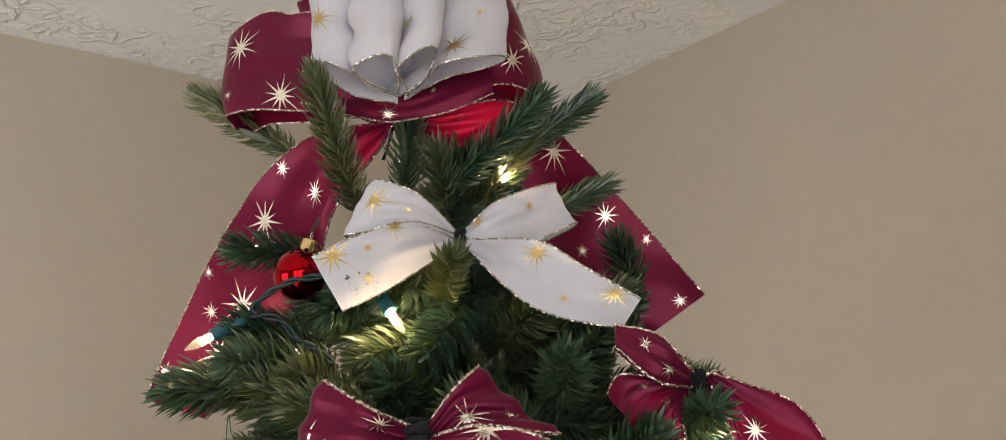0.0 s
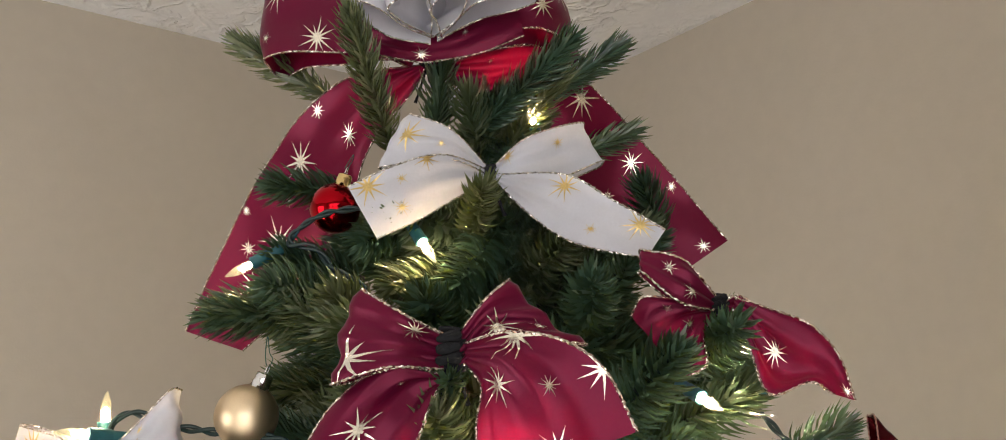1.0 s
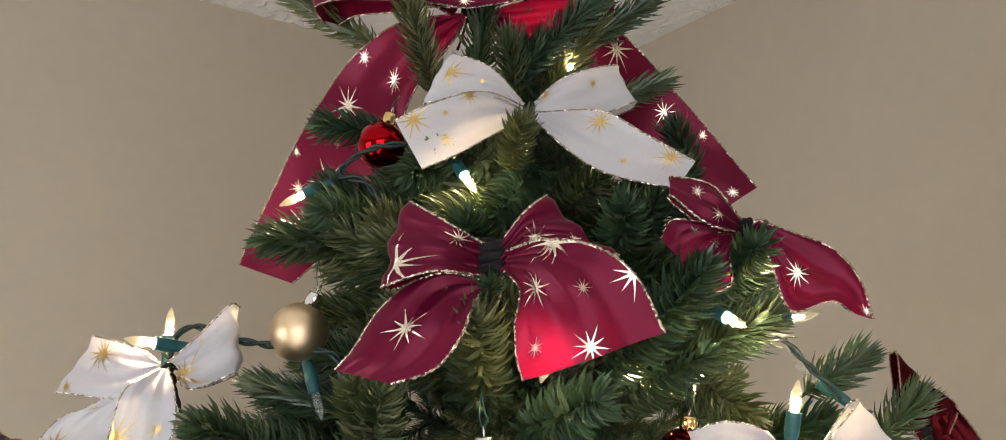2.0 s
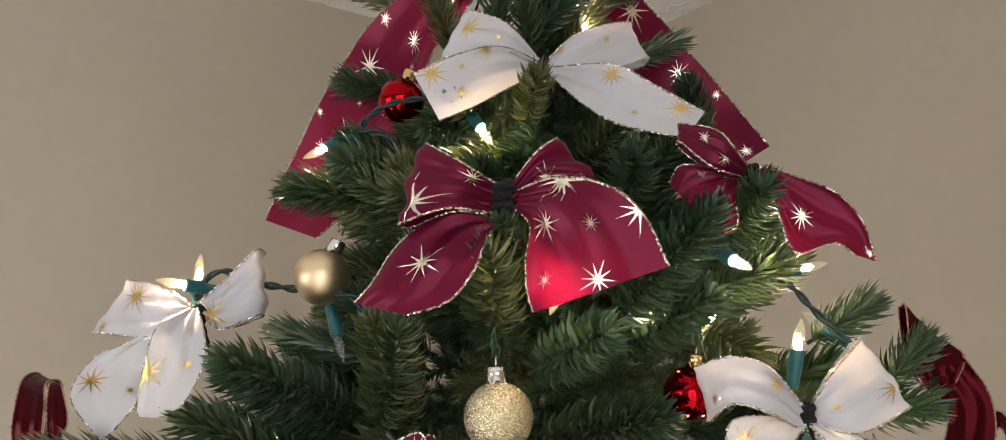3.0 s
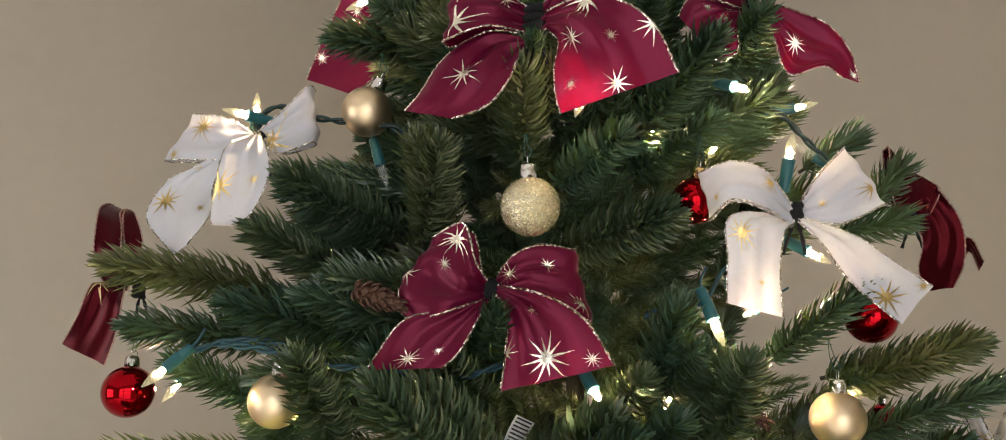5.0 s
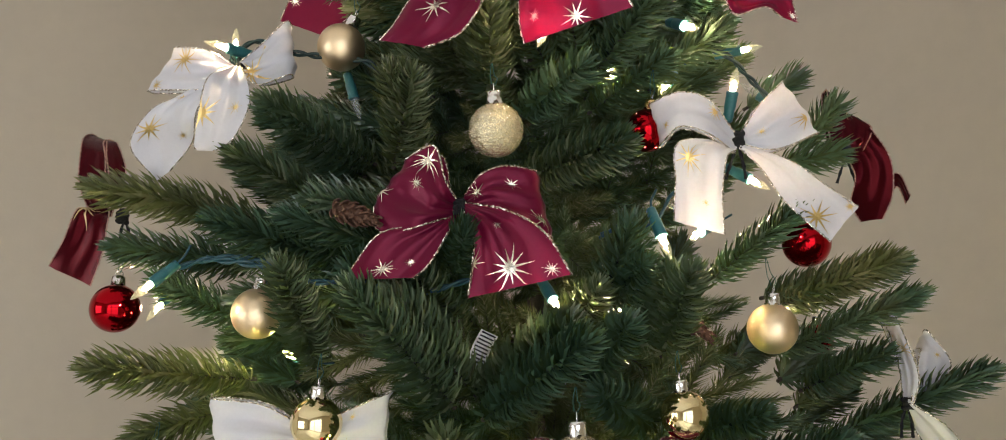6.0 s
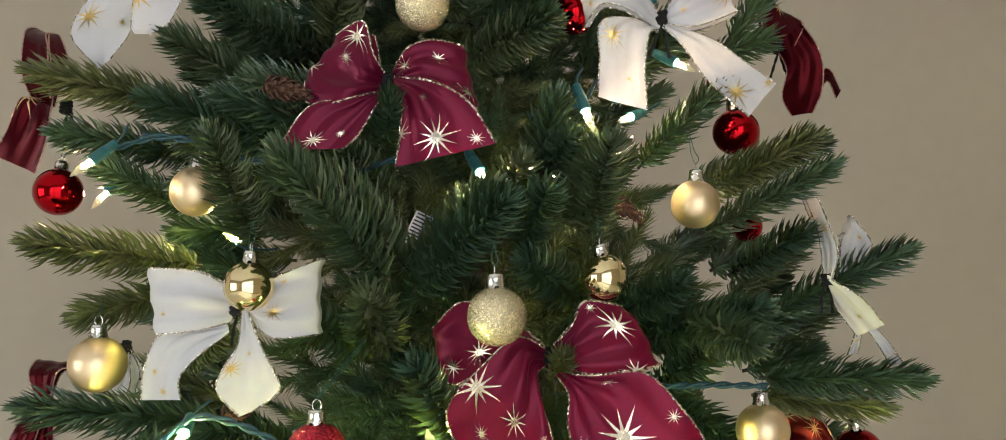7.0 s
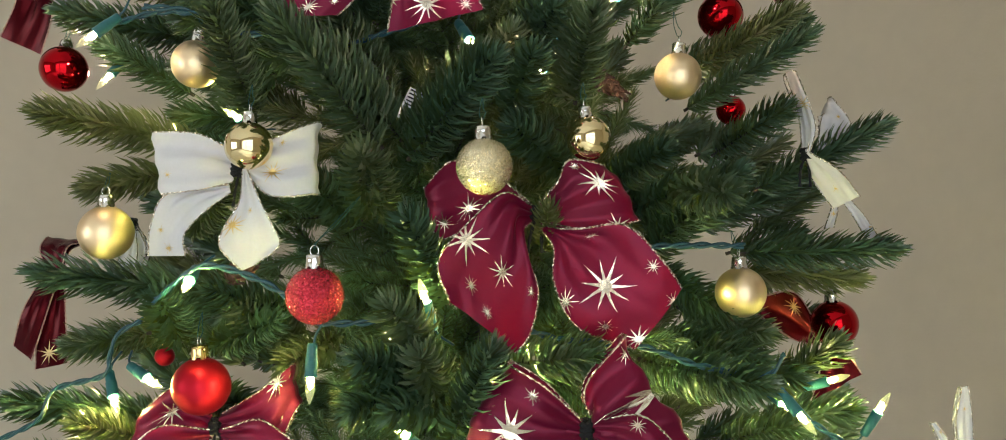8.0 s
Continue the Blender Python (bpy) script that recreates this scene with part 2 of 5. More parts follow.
def spline(points, per=8):
    P = [np.array(p, float) for p in points]
    P = [2 * P[0] - P[1]] + P + [2 * P[-1] - P[-2]]
    out = []
    for i in range(1, len(P) - 2):
        a, b, c, d = P[i - 1:i + 3]
        for k in range(per):
            f = k / per
            out.append(0.5 * (2 * b + (c - a) * f + (2 * a - 5 * b + 4 * c - d) * f * f + (3 * b - a - 3 * c + d) * f ** 3))
    return out + [P[-2]]


def tube(line, radius, sides=6):
    """A tube along a line; radius a number or a function of the index."""
    v, f = [], []
    ref = Vector((0.3, 0.9, 0.2))
    for i, p in enumerate(line):
        d = Vector(line[min(i + 1, len(line) - 1)]) - Vector(line[max(i - 1, 0)])
        d = d.normalized() if d.length > 1e-9 else Vector((0, 0, 1))
        x = d.cross(ref)
        x = x.normalized() if x.length > 1e-6 else Vector((1, 0, 0))
        y = d.cross(x)
        r = radius(i) if callable(radius) else radius
        for k in range(sides):
            a = 2 * math.pi * k / sides
            v.append(Vector(p) + x * (r * math.cos(a)) + y * (r * math.sin(a)))
    n = len(line)
    for i in range(n - 1):
        f += [(i * sides + k, i * sides + (k + 1) % sides, (i + 1) * sides + (k + 1) % sides, (i + 1) * sides + k) for k in range(sides)]
    f += [tuple(range(sides))[::-1], tuple((n - 1) * sides + k for k in range(sides))]
    return v, f


# ---- room ----
def slab(name, x0, x1, y0, y1, z0, z1, material):
    bm = bmesh.new()
    box(bm, x0, x1, y0, y1, z0, z1)
    o = new(name, bm_mesh(name, bm, material, False))
    o.matrix_world = ROOM
    return tagged(o, kind="structure")


slab("floor", -0.15, LX + 0.15, -0.15, LY + 0.2, -0.1, 0, CARPET)
slab("ceiling", -0.15, LX + 0.15, -0.15, LY + 0.2, HZ, HZ + 0.1, PLASTER)
slab("wall_north", -0.15, LX, -0.15, 0, 0, HZ, WALL)
slab("wall_east", -0.15, 0, 0, LY, 0, HZ, WALL)
bm = bmesh.new()
box(bm, -0.15, WIN[0], LY, LY + 0.15, 0, HZ)
box(bm, WIN[1], LX, LY, LY + 0.15, 0, HZ)
box(bm, WIN[0], WIN[1], LY, LY + 0.15, 0, WIN[2])
box(bm, WIN[0], WIN[1], LY, LY + 0.15, WIN[3], HZ)
o = tagged(new("wall_south", bm_mesh("wall_south", bm, WALL, False)), kind="structure")
o.matrix_world = ROOM
bm = bmesh.new()
box(bm, LX, LX + 0.15, -0.15, WIN2[0], 0, HZ)
box(bm, LX, LX + 0.15, WIN2[1], LY + 0.15, 0, HZ)
box(bm, LX, LX + 0.15, WIN2[0], WIN2[1], 0, WIN2[2])
box(bm, LX, LX + 0.15, WIN2[0], WIN2[1], WIN2[3], HZ)
o = tagged(new("wall_west", bm_mesh("wall_west", bm, WALL, False)), kind="structure")
o.matrix_world = ROOM
win = tagged(new("window_2"), "white window letting in daylight", kind="structure")
win.matrix_world = ROOM
for name, d in (("frame_side", (WIN2[0], WIN2[0] + 0.06, WIN2[2], WIN2[3])), ("frame_side", (WIN2[1] - 0.06, WIN2[1], WIN2[2], WIN2[3])),
                ("frame_rail", (WIN2[0] + 0.06, WIN2[1] - 0.06, WIN2[2], WIN2[2] + 0.06)), ("frame_rail", (WIN2[0] + 0.06, WIN2[1] - 0.06, WIN2[3] - 0.06, WIN2[3])),
                ("meeting_rail", (WIN2[0] + 0.06, WIN2[1] - 0.06, 1.14, 1.19))):
    bm = bmesh.new()
    box(bm, LX + 0.02, LX + 0.07, d[0], d[1], d[2], d[3])
    part(name, bm_mesh(name, bm, TRIM, False), win)
win = tagged(new("window_1"), "white double window letting in daylight", kind="structure")
win.matrix_world = ROOM
W0, W1, Z0, Z1 = WIN
for name, dims in (("frame_side", (W0, W0 + 0.06, Z0, Z1)), ("frame_side", (W1 - 0.06, W1, Z0, Z1)), ("frame_rail", (W0 + 0.06, W1 - 0.06, Z0, Z0 + 0.06)),
                   ("frame_rail", (W0 + 0.06, W1 - 0.06, Z1 - 0.06, Z1)), ("mullion", ((W0 + W1) / 2 - 0.05, (W0 + W1) / 2 + 0.05, Z0 + 0.06, Z1 - 0.06)),
                   ("meeting_rail", (W0 + 0.06, (W0 + W1) / 2 - 0.05, 1.40, 1.45)), ("meeting_rail", ((W0 + W1) / 2 + 0.05, W1 - 0.06, 1.40, 1.45))):
    bm = bmesh.new()
    box(bm, dims[0], dims[1], LY + 0.02, LY + 0.07, dims[2], dims[3])
    part(name, bm_mesh(name, bm, TRIM, False), win)


# ---- bows ----
CLEAR = []  # places of ornaments, which inner branches keep clear of


def bow(at, colour, label, name="ribbon_bow", tie=1.0):
    b = new(name)
    b.location = at
    tagged(b, label, "bow")
    b["cloth"] = colour
    CLEAR.append((Vector(at), 0.075 if name == "ribbon_bow" else 0.10))
    rnd = random.Random(len(CLEAR))
    line = [(0.004 * tie * math.cos(a * 0.9), 0.004 * math.sin(a * 0.9), tie * (-0.006 + 0.012 * a / 24)) for a in range(25)]
    v, f = tube(line, lambda i: 0.0022 * (0.6 + 0.4 * tie) * (1 + 0.25 * math.sin(i * 2.3)), 8)
    part("knot", mesh("knot", v, f, TIE), b, "black chenille wire tie")
    for s in (-1, 1):
        line = spline([(0, 0.004, -0.002), (0.004 * s, 0.006, -0.015), (0.007 * s + rnd.uniform(-0.004, 0.004), 0.010, -0.030)], 5)
        v, f = tube(line, lambda i: 0.0013 * (1 + 0.3 * math.sin(i * 2.1)), 6)
        part("tie_end", mesh("tie_end", v, f, TIE), b)
    return b


def star_outline(rnd, r):
    """A many-rayed star: long thin rays of uneven length on a small core."""
    n = rnd.choice((10, 11, 12))
    spin = rnd.uniform(0, 6.28)
    pts = []
    for k in range(n):
        a = spin + 2 * math.pi * k / n
        long = r * (1.0 if k % 2 == 0 else rnd.uniform(0.62, 0.85))
        pts.append((long * math.cos(a), long * math.sin(a)))
        a += math.pi / n
        pts.append((0.19 * r * math.cos(a), 0.19 * r * math.sin(a)))
    return pts


def ribbon(b, name, rows, loop, stars=()):
    """One length of wired ribbon. rows: its two edges, from the knot outwards; a loop turns back behind itself."""
    rnd = random.Random(len(bpy.data.meshes))
    cloth = b["cloth"]
    if name == "white_loop":
        cloth, name = "white", "loop"
    R = [np.array(q, float) / 100 for q in rows]
    n_front = len(R) - 1
    if loop:
        wide = np.linalg.norm(R[-2][:3] - R[-2][3:])
        back = min(0.5 * wide, 0.055 if b.name.startswith("topper") else 0.032)
        out = (R[-1] - R[-2])
        out = out / max(np.linalg.norm(out[:3]), 1e-4) * 0.003
        push = np.array([0, back, 0, 0, back, 0])
        R.append(R[-1] + out + push * 0.5)
        for k in range(n_front, -1, -1):
            f = k / n_front
            R.append(R[k] * (0.97 if k else 1.0) + push * (0.25 + 0.75 * f) * (1 if k else 0.2))
    NU, NV = 9, 10
    seq = spline(R, NU)
    nu = len(seq)
    front = n_front * NU
    mid = [0.5 * (q[:3] + q[3:]) for q in seq]
    run = np.concatenate(([0], np.cumsum([np.linalg.norm(mid[i + 1] - mid[i]) for i in range(nu - 1)])))
    ph = rnd.uniform(0, 6.28)
    for q in (R[n_front], R[max(n_front - 1, 1)]):
        CLEAR.append((Vector(b.location) + Vector(0.5 * (q[:3] + q[3:])), 0.04))
    base = np.zeros((nu, NV + 1, 3))
    for i, q in enumerate(seq):
        for j in range(NV + 1):
            t = j / NV
            base[i, j] = q[:3] * (1 - t) + q[3:] * t
    def normals(S):
        du, dv = np.gradient(S, axis=0), np.gradient(S, axis=1)
        c = np.cross(du, dv)
        return c / np.maximum(np.linalg.norm(c, axis=2, keepdims=True), 1e-9)
    N = normals(base)
    total = max(run[front], 1e-6)
    for i in range(nu):
        w = np.linalg.norm(seq[i][:3] - seq[i][3:])
        near = math.exp(-min(run[i], abs(run[-1] - run[i]) if loop else 9) / 0.042)
        for j in range(NV + 1):
            t = j / NV
            lift = near * (0.05 if cloth == "dark" else 0.10 if cloth == "white" else 0.14) * w * math.sin(2 * math.pi * 2.5 * t + ph)
            lift += 0.065 * w * math.sin(math.pi * t) * math.sin(run[i] / 0.028 + ph * 2)
            lift += 0.012 * w * math.sin(2 * math.pi * 1.5 * t + run[i] / 0.012 + ph)
            base[i, j] += N[i, j] * lift
    N = normals(base)
    side = 1 if N[1:front, :, 1].mean() < 0 else -1  # the printed side looks outwards
    N = N * side
    half = 0.00025
    v = [tuple(p) for p in base.reshape(-1, 3)]
    m, f = NV + 1, []
    for i in range(nu - 1):
        for j in range(NV):
            a, c = i * m + j, (i + 1) * m + j
            f.append((a, c, c + 1, a + 1) if side > 0 else (a, a + 1, c + 1, c))
    o = part(name, mesh(name, v, f, RIBBON[cloth]), b, "white satin with gold stars" if cloth == "white" and b["cloth"] != "white" else "")

    def at(u, w):
        u, w = min(max(u, 0), nu - 1.001), min(max(w, 0), NV - 0.001)
        i, j = int(u), int(w)
        x, y = u - i, w - j
        g = lambda S: (S[i, j] * (1 - x) * (1 - y) + S[i + 1, j] * x * (1 - y) + S[i, j + 1] * (1 - x) * y + S[i + 1, j + 1] * x * y)
        return g(base) + g(N) * (half + 0.0003)

    listed = list(stars)
    for _ in range(0 if b["cloth"] == "dark" or len(listed) > 1 else 1):  # small stars between the large ones
        listed.append((rnd.uniform(0.25, 0.95), rnd.uniform(0.1, 0.9), rnd.uniform(0.25, 0.4)))
    for u0, w0, r in listed:
        r = r / 100 * 1.22
        U, V = u0 * front, w0 * NV
        i, j = min(int(U), nu - 2), min(int(V), NV - 1)
        tu = np.linalg.norm(base[i + 1, j] - base[i, j])
        tv = np.linalg.norm(base[i, j + 1] - base[i, j])
        if tu < 1e-5 or tv < 1e-4:
            continue
        ring = star_outline(rnd, r)
        sv, sf, k0 = [], [], 0
        sv.append(at(U, V))
        n = len(ring)
        lay = lambda x, y: sv.append(at(min(max(U + x / tu, 0), front), V + y / tv)) or len(sv) - 1
        inner = [lay(*ring[k]) for k in range(1, n, 2)]
        for k in range(0, n, 2):
            p, q = ring[k - 1], ring[(k + 1) % n]
            i0, i1 = inner[k // 2 - 1], inner[k // 2]
            sf.append((k0, i0, i1))
            for g in (0.35, 0.7):
                a, c = [lay(e[0] * (1 - g) + ring[k][0] * g, e[1] * (1 - g) + ring[k][1] * g) for e in (p, q)]
                sf.append((i0, a, c, i1))
                i0, i1 = a, c
            sf.append((i0, lay(*ring[k]), i1))
        part("star_print", mesh("star_print", sv, sf, STAR[cloth], False), o)
    for j in (0, NV):  # wired, braided edges
        edge = [base[i, j] for i in range(nu)]
        length = sum(np.linalg.norm(edge[i + 1] - edge[i]) for i in range(nu - 1))
        steps = max(int(length / 0.0016), 8)
        fine = []
        cum = np.concatenate(([0], np.cumsum([np.linalg.norm(edge[i + 1] - edge[i]) for i in range(nu - 1)])))
        E3 = np.array(edge)
        for k in range(steps + 1):
            s = length * k / steps
            p = np.array([np.interp(s, cum, E3[:, c]) for c in range(3)])
            a = k * 2.1
            fine.append(p + np.array([0.00022 * math.cos(a), 0.00022 * math.sin(a), 0.00022 * math.sin(a + 1)]))
        tv_, tf_ = tube(fine, lambda i: (0.00095 if i % 2 else 0.00065) * (1 if cloth == "burgundy" else 0.85), 5)
        part("wired_edge", mesh("wired_edge", tv_, tf_, BRAID[cloth], False), o, "glittering braided wire edge")
    return o


# bows: knot in metres; ribbon rows in centimetres from the knot (edge, edge); stars: along, across, radius
b = bow((-0.0790, 0.6800, 1.7570), "burgundy", "large burgundy and white star-print ribbon bow topping the tree", "topper_bow")
ribbon(b, "loop", [(-0.2, -3, 9.9, -0.4, -2, -0.7), (-3.5, -5, 7.9, -3.6, -4, -0.5), (-7, -4, 7.8, -6.6, -4, -0.3), (-10.2, -2.5, 8.9, -10.5, -2.5, 0.5), (-13.1, -1, 7.8, -13.4, -1, 0.7)],
       True, [(0.88, 0.3, 1.6), (0.62, 0.85, 1.71), (0.95, 0.8, 0.48)])
ribbon(b, "loop", [(-0.3, -2, 12.2, -0.4, -2, 1.4), (-3.8, -3, 10.7, -4.3, -3, 2.8), (-7.4, -2.5, 9.9, -7, -2.5, 1.5)],
       True, [(1, 0.45, 1.18)])
ribbon(b, "loop", [(0.8, -2, 9.8, 0.6, -2, -0.7), (5.1, -5, 8, 4.8, -4, 0.3), (9.2, -4, 9, 9.4, -4, 1.1), (10.2, -2, 8.8, 12.5, -1, 0.8)],
       True, [(0.4, 0.9, 0.75), (0.88, 0.5, 1.5), (0.7, 0.75, 1.18), (0, 0.95, 0.64)])
ribbon(b, "fold", [(1.5, -1, -0.5, 1.6, -1, -0.7), (5.7, -1, 0.7, 4, 0, -2.7), (11.8, 0, 1.7, 9.8, 1, -1)],
       False, [])
ribbon(b, "fold", [(-6.53, -4.60, 2.73, -6.49, -4.60, 0.07), (-3.39, -5.40, 1.45, -3.39, -5.40, -1.26), (-1.15, -5.70, 0.44, -1.16, -5.70, -1.94), (0.65, -5.70, 0.10, 0.62, -5.70, -2.22), (2.75, -5.70, 0.27, 2.70, -5.70, -2.00), (5.20, -5.50, 1.40, 5.12, -5.50, -1.41), (7.93, -5.20, 2.16, 8.33, -5.20, -0.03)],
       False, [(0.47, 0.72, 0.7)])
ribbon(b, "white_loop", [(0.97, -5.50, 7.20, 0.97, -6.00, -0.40), (-0.97, -7.00, 7.49, -0.88, -7.50, -0.11), (-2.20, -8.50, 8.06, -2.05, -9.00, 0.46), (-3.55, -9.00, 8.64, -3.34, -9.50, 1.04), (-4.86, -8.50, 9.07, -4.60, -9.00, 1.47), (-5.37, -7.50, 9.09, -5.09, -8.00, 1.49), (-3.78, -6.50, 8.12, -3.58, -7.00, 0.52), (-1.91, -5.80, 7.20, -1.79, -6.30, -0.40), (1.05, -5.40, 6.83, 1.05, -5.90, -0.77)],
       False, [(0.45, 0.55, 1.28), (0.47, 0.12, 0.53)])
ribbon(b, "white_loop", [(0.89, -5.70, 7.13, 0.90, -6.20, -0.47), (-0.34, -7.00, 7.26, -0.27, -7.50, -0.34), (-1.55, -8.00, 7.85, -1.43, -8.50, 0.25), (-1.89, -9.50, 7.95, -1.74, -10.00, 0.35), (-0.55, -10.80, 8.14, -0.45, -11.30, 0.54), (0.97, -11.30, 8.19, 1.00, -11.80, 0.59), (1.56, -10.50, 7.90, 1.57, -11.00, 0.30), (1.36, -8.00, 7.52, 1.36, -8.50, -0.08), (1.10, -5.80, 7.18, 1.10, -6.30, -0.42)],
       False, [(0.64, 0.3, 1.39), (0.78, 0.75, 0.48)])
ribbon(b, "white_loop", [(1.59, -5.70, 7.10, 1.57, -6.20, -0.50), (1.46, -8.00, 7.47, 1.45, -8.50, -0.13), (1.19, -9.00, 7.75, 1.21, -9.50, 0.15), (1.98, -10.50, 7.79, 1.97, -11.00, 0.19), (3.17, -11.50, 8.19, 3.11, -12.00, 0.59), (4.19, -11.50, 8.49, 4.09, -12.00, 0.89), (4.65, -10.80, 8.46, 4.53, -11.30, 0.86), (4.08, -9.00, 8.02, 3.97, -9.50, 0.42), (3.17, -7.50, 7.56, 3.09, -8.00, -0.04), (1.70, -5.80, 7.16, 1.68, -6.30, -0.44)],
       False, [(0.35, 0.62, 0.5)])
ribbon(b, "white_loop", [(1.49, -5.70, 7.10, 1.47, -6.20, -0.50), (3.42, -7.50, 7.75, 3.33, -8.00, 0.15), (4.85, -9.00, 8.14, 4.71, -9.50, 0.54), (6.32, -9.50, 8.30, 6.12, -10.00, 0.70), (7.76, -9.50, 8.44, 7.50, -10.00, 0.84), (9.21, -8.50, 8.94, 8.89, -9.00, 1.34), (9.61, -7.30, 9.06, 9.28, -7.80, 1.46), (7.20, -6.50, 8.74, 6.96, -7.00, 1.14), (5.17, -6.10, 8.43, 5.01, -6.60, 0.83), (3.11, -5.70, 7.65, 3.03, -6.20, 0.05), (1.56, -5.40, 7.01, 1.54, -5.90, -0.59)],
       False, [(0.25, 0.82, 1.39), (0.4, 0.5, 0.43), (0.45, 0.15, 1.0)])
ribbon(b, "tail", [(-0.4, -1, -0.4, 0.1, -1, -0.8), (-3.7, -1, -0.81, -1.2, 0, -2.51), (-7.5, 0, -1.43, -5, 2, -6.53), (-12.2, 3, -4.37, -7.2, 4, -11.77), (-16.7, 4, -11.73, -10.5, 5, -17.73), (-21.1, 5, -21.3, -16.1, 5, -23.1)],
       False, [(0.5, 0.1, 0.69), (0.45, 0.6, 0.96), (0.62, 0.3, 1.6), (0.78, 0.05, 0.48), (0.83, 0.25, 0.75), (0.7, 0.4, 0.43), (0.78, 0.5, 1.82), (0.95, 0.1, 0.75), (0.88, 0.55, 1.71)])
ribbon(b, "tail", [(1.4, 0, -0.4, 0.9, 0, -0.7), (7.89, 3.14, 1.46, 4.44, 3.14, -2.19), (12.98, 5.85, 1.3, 9.29, 6.85, -5.99), (19.27, 8.45, -4.9, 14.21, 8.45, -11.82), (26.27, 9, -14.1, 21.27, 9, -17.32)],
       False, [(0.55, 0.2, 1.71), (0.68, 0.15, 0.69), (0.75, 0.25, 1.18), (0.75, 0.7, 0.64), (0.85, 0.1, 0.53), (0.98, 0.35, 0.64)])
b = bow((-0.0240, 0.6050, 1.6387), "white", "white satin ribbon bow with gold star print", "ribbon_bow")
ribbon(b, "loop", [(-0.1, 0, 0.31, 0, 0, -0.21), (-2.62, -2, 2.74, -2.82, -2, 0.54), (-5.33, -2.5, 3.79, -7.22, -2.5, 0.03)],
       True, [(0.93, 0.4, 1.22)])
ribbon(b, "tail", [(-0.1, 0, 0.21, 0, 0, -0.42), (-3.24, -2.5, 0.76, -2.51, -2, -2.38), (-6.6, -3.5, -0.28, -5.02, -3, -4.05), (-9.73, -3.5, -1.64, -7.74, -3.2, -5.3)],
       False, [(0.65, 0.25, 0.44), (0.73, 0.7, 0.61), (0.88, 0.15, 1.31), (0.45, 0.05, 0.87)])
ribbon(b, "loop", [(0.1, 0, 0.31, 0.1, 0, -0.31), (2.29, -0.38, 2.23, 2.08, -0.38, -1.2), (4.47, 0.14, 3.28, 4.37, 0.14, -0.76), (6.83, 1.5, 4.17, 8.05, 1.5, 1.07)],
       True, [(0.73, 0.3, 0.52), (0.18, 0.1, 0.7)])
ribbon(b, "tail", [(0.21, 0, -0.1, 0.21, 0, -0.52), (5.15, -2.39, -0.93, 2.91, -2.39, -3.88), (8.22, -3.76, -3.13, 5.71, -3.76, -6.14), (11.72, -4, -5.45, 10.33, -4, -7.33)],
       False, [(0.38, 0.2, 1.13), (0.88, 0.2, 1.13), (0.68, 0.65, 0.44)])
b = bow((-0.043, 0.462, 1.501), "burgundy", "wide burgundy satin bow with silver star print", "ribbon_bow", 1.7)
ribbon(b, "loop", [(-0.5, 0, 0.8, -0.5, 0, -1.1), (-2.3, -1.5, 1.7, -3.1, -1.5, -1), (-4.6, -1, 3.1, -5.8, -1, -1.7)],
       True, [(0.98, 0.75, 1.47), (0.35, 0.2, 0.85), (0.03, 0.85, 0.35)])
ribbon(b, "tail", [(-0.71, -0.00, -1.32, -0.51, -0.00, -1.80), (-3.70, 0.20, -0.84, -1.06, -0.60, -2.98), (-6.29, -0.40, -2.80, -1.70, -1.20, -4.78), (-7.93, -0.40, -5.25, -3.10, -1.20, -6.44), (-8.96, -0.00, -6.35, -5.57, -0.80, -7.20)],
       False, [(0.56, 0.42, 1.3), (0.25, 0.4, 0.39)])
ribbon(b, "loop", [(0.5, 0, 0.8, 0.5, 0, -1), (1.9, -0.5, 2.5, 2.5, -0.5, 0.5), (3, 0, 3.5, 6.5, 0, 0.1)],
       True, [(0.53, 0.75, 1.16), (0.88, 0.7, 0.54)])
ribbon(b, "tail", [(0.80, -0.50, 0.19, 0.79, -0.50, -0.98), (3.35, -1.80, 0.57, 1.53, -1.50, -2.12), (6.03, -2.20, -0.00, 1.35, -1.70, -4.03), (8.01, -1.80, -1.53, 1.45, -1.60, -5.97), (9.48, -1.20, -4.53, 1.79, -1.30, -7.11)],
       False, [(0.28, 0.05, 1.62), (0.38, 0.7, 1.01), (0.62, 0.35, 0.54), (0.73, 0, 1.24), (0.93, 0.5, 1.01), (0.75, 0.85, 0.46)])
b = bow((0.1160, 0.5250, 1.5280), "burgundy", "crumpled burgundy bow with silver stars", "ribbon_bow")
ribbon(b, "loop", [(-0.1, 0, 0.41, -0.1, 0, -0.41), (-1.96, -1, 2.6, -2.68, -1.5, 0.01), (-4.35, -0.5, 3.42, -4.55, -1, 1.88)],
       True, [(0.68, 0.35, 0.51), (0.4, 0.65, 0.51)])
ribbon(b, "tail", [(-0.21, 0, -0.1, -0.21, 0, -0.62), (-2.59, -0.5, 0.32, -1.24, -0.8, -1.86), (-4.66, -0.5, 0.52, -1.24, -0.8, -3.62), (-5.39, 0, -0.52, -2.48, -0.5, -4.35)],
       False, [(0.43, 0.6, 0.51)])
ribbon(b, "loop", [(0.31, 0, 0.21, 0.31, 0, -0.41), (1.24, 0, 0.52, 1.04, 0, -1.35), (2.59, 0.5, -0.52, 2.27, 0.5, -2.08)],
       True, [])
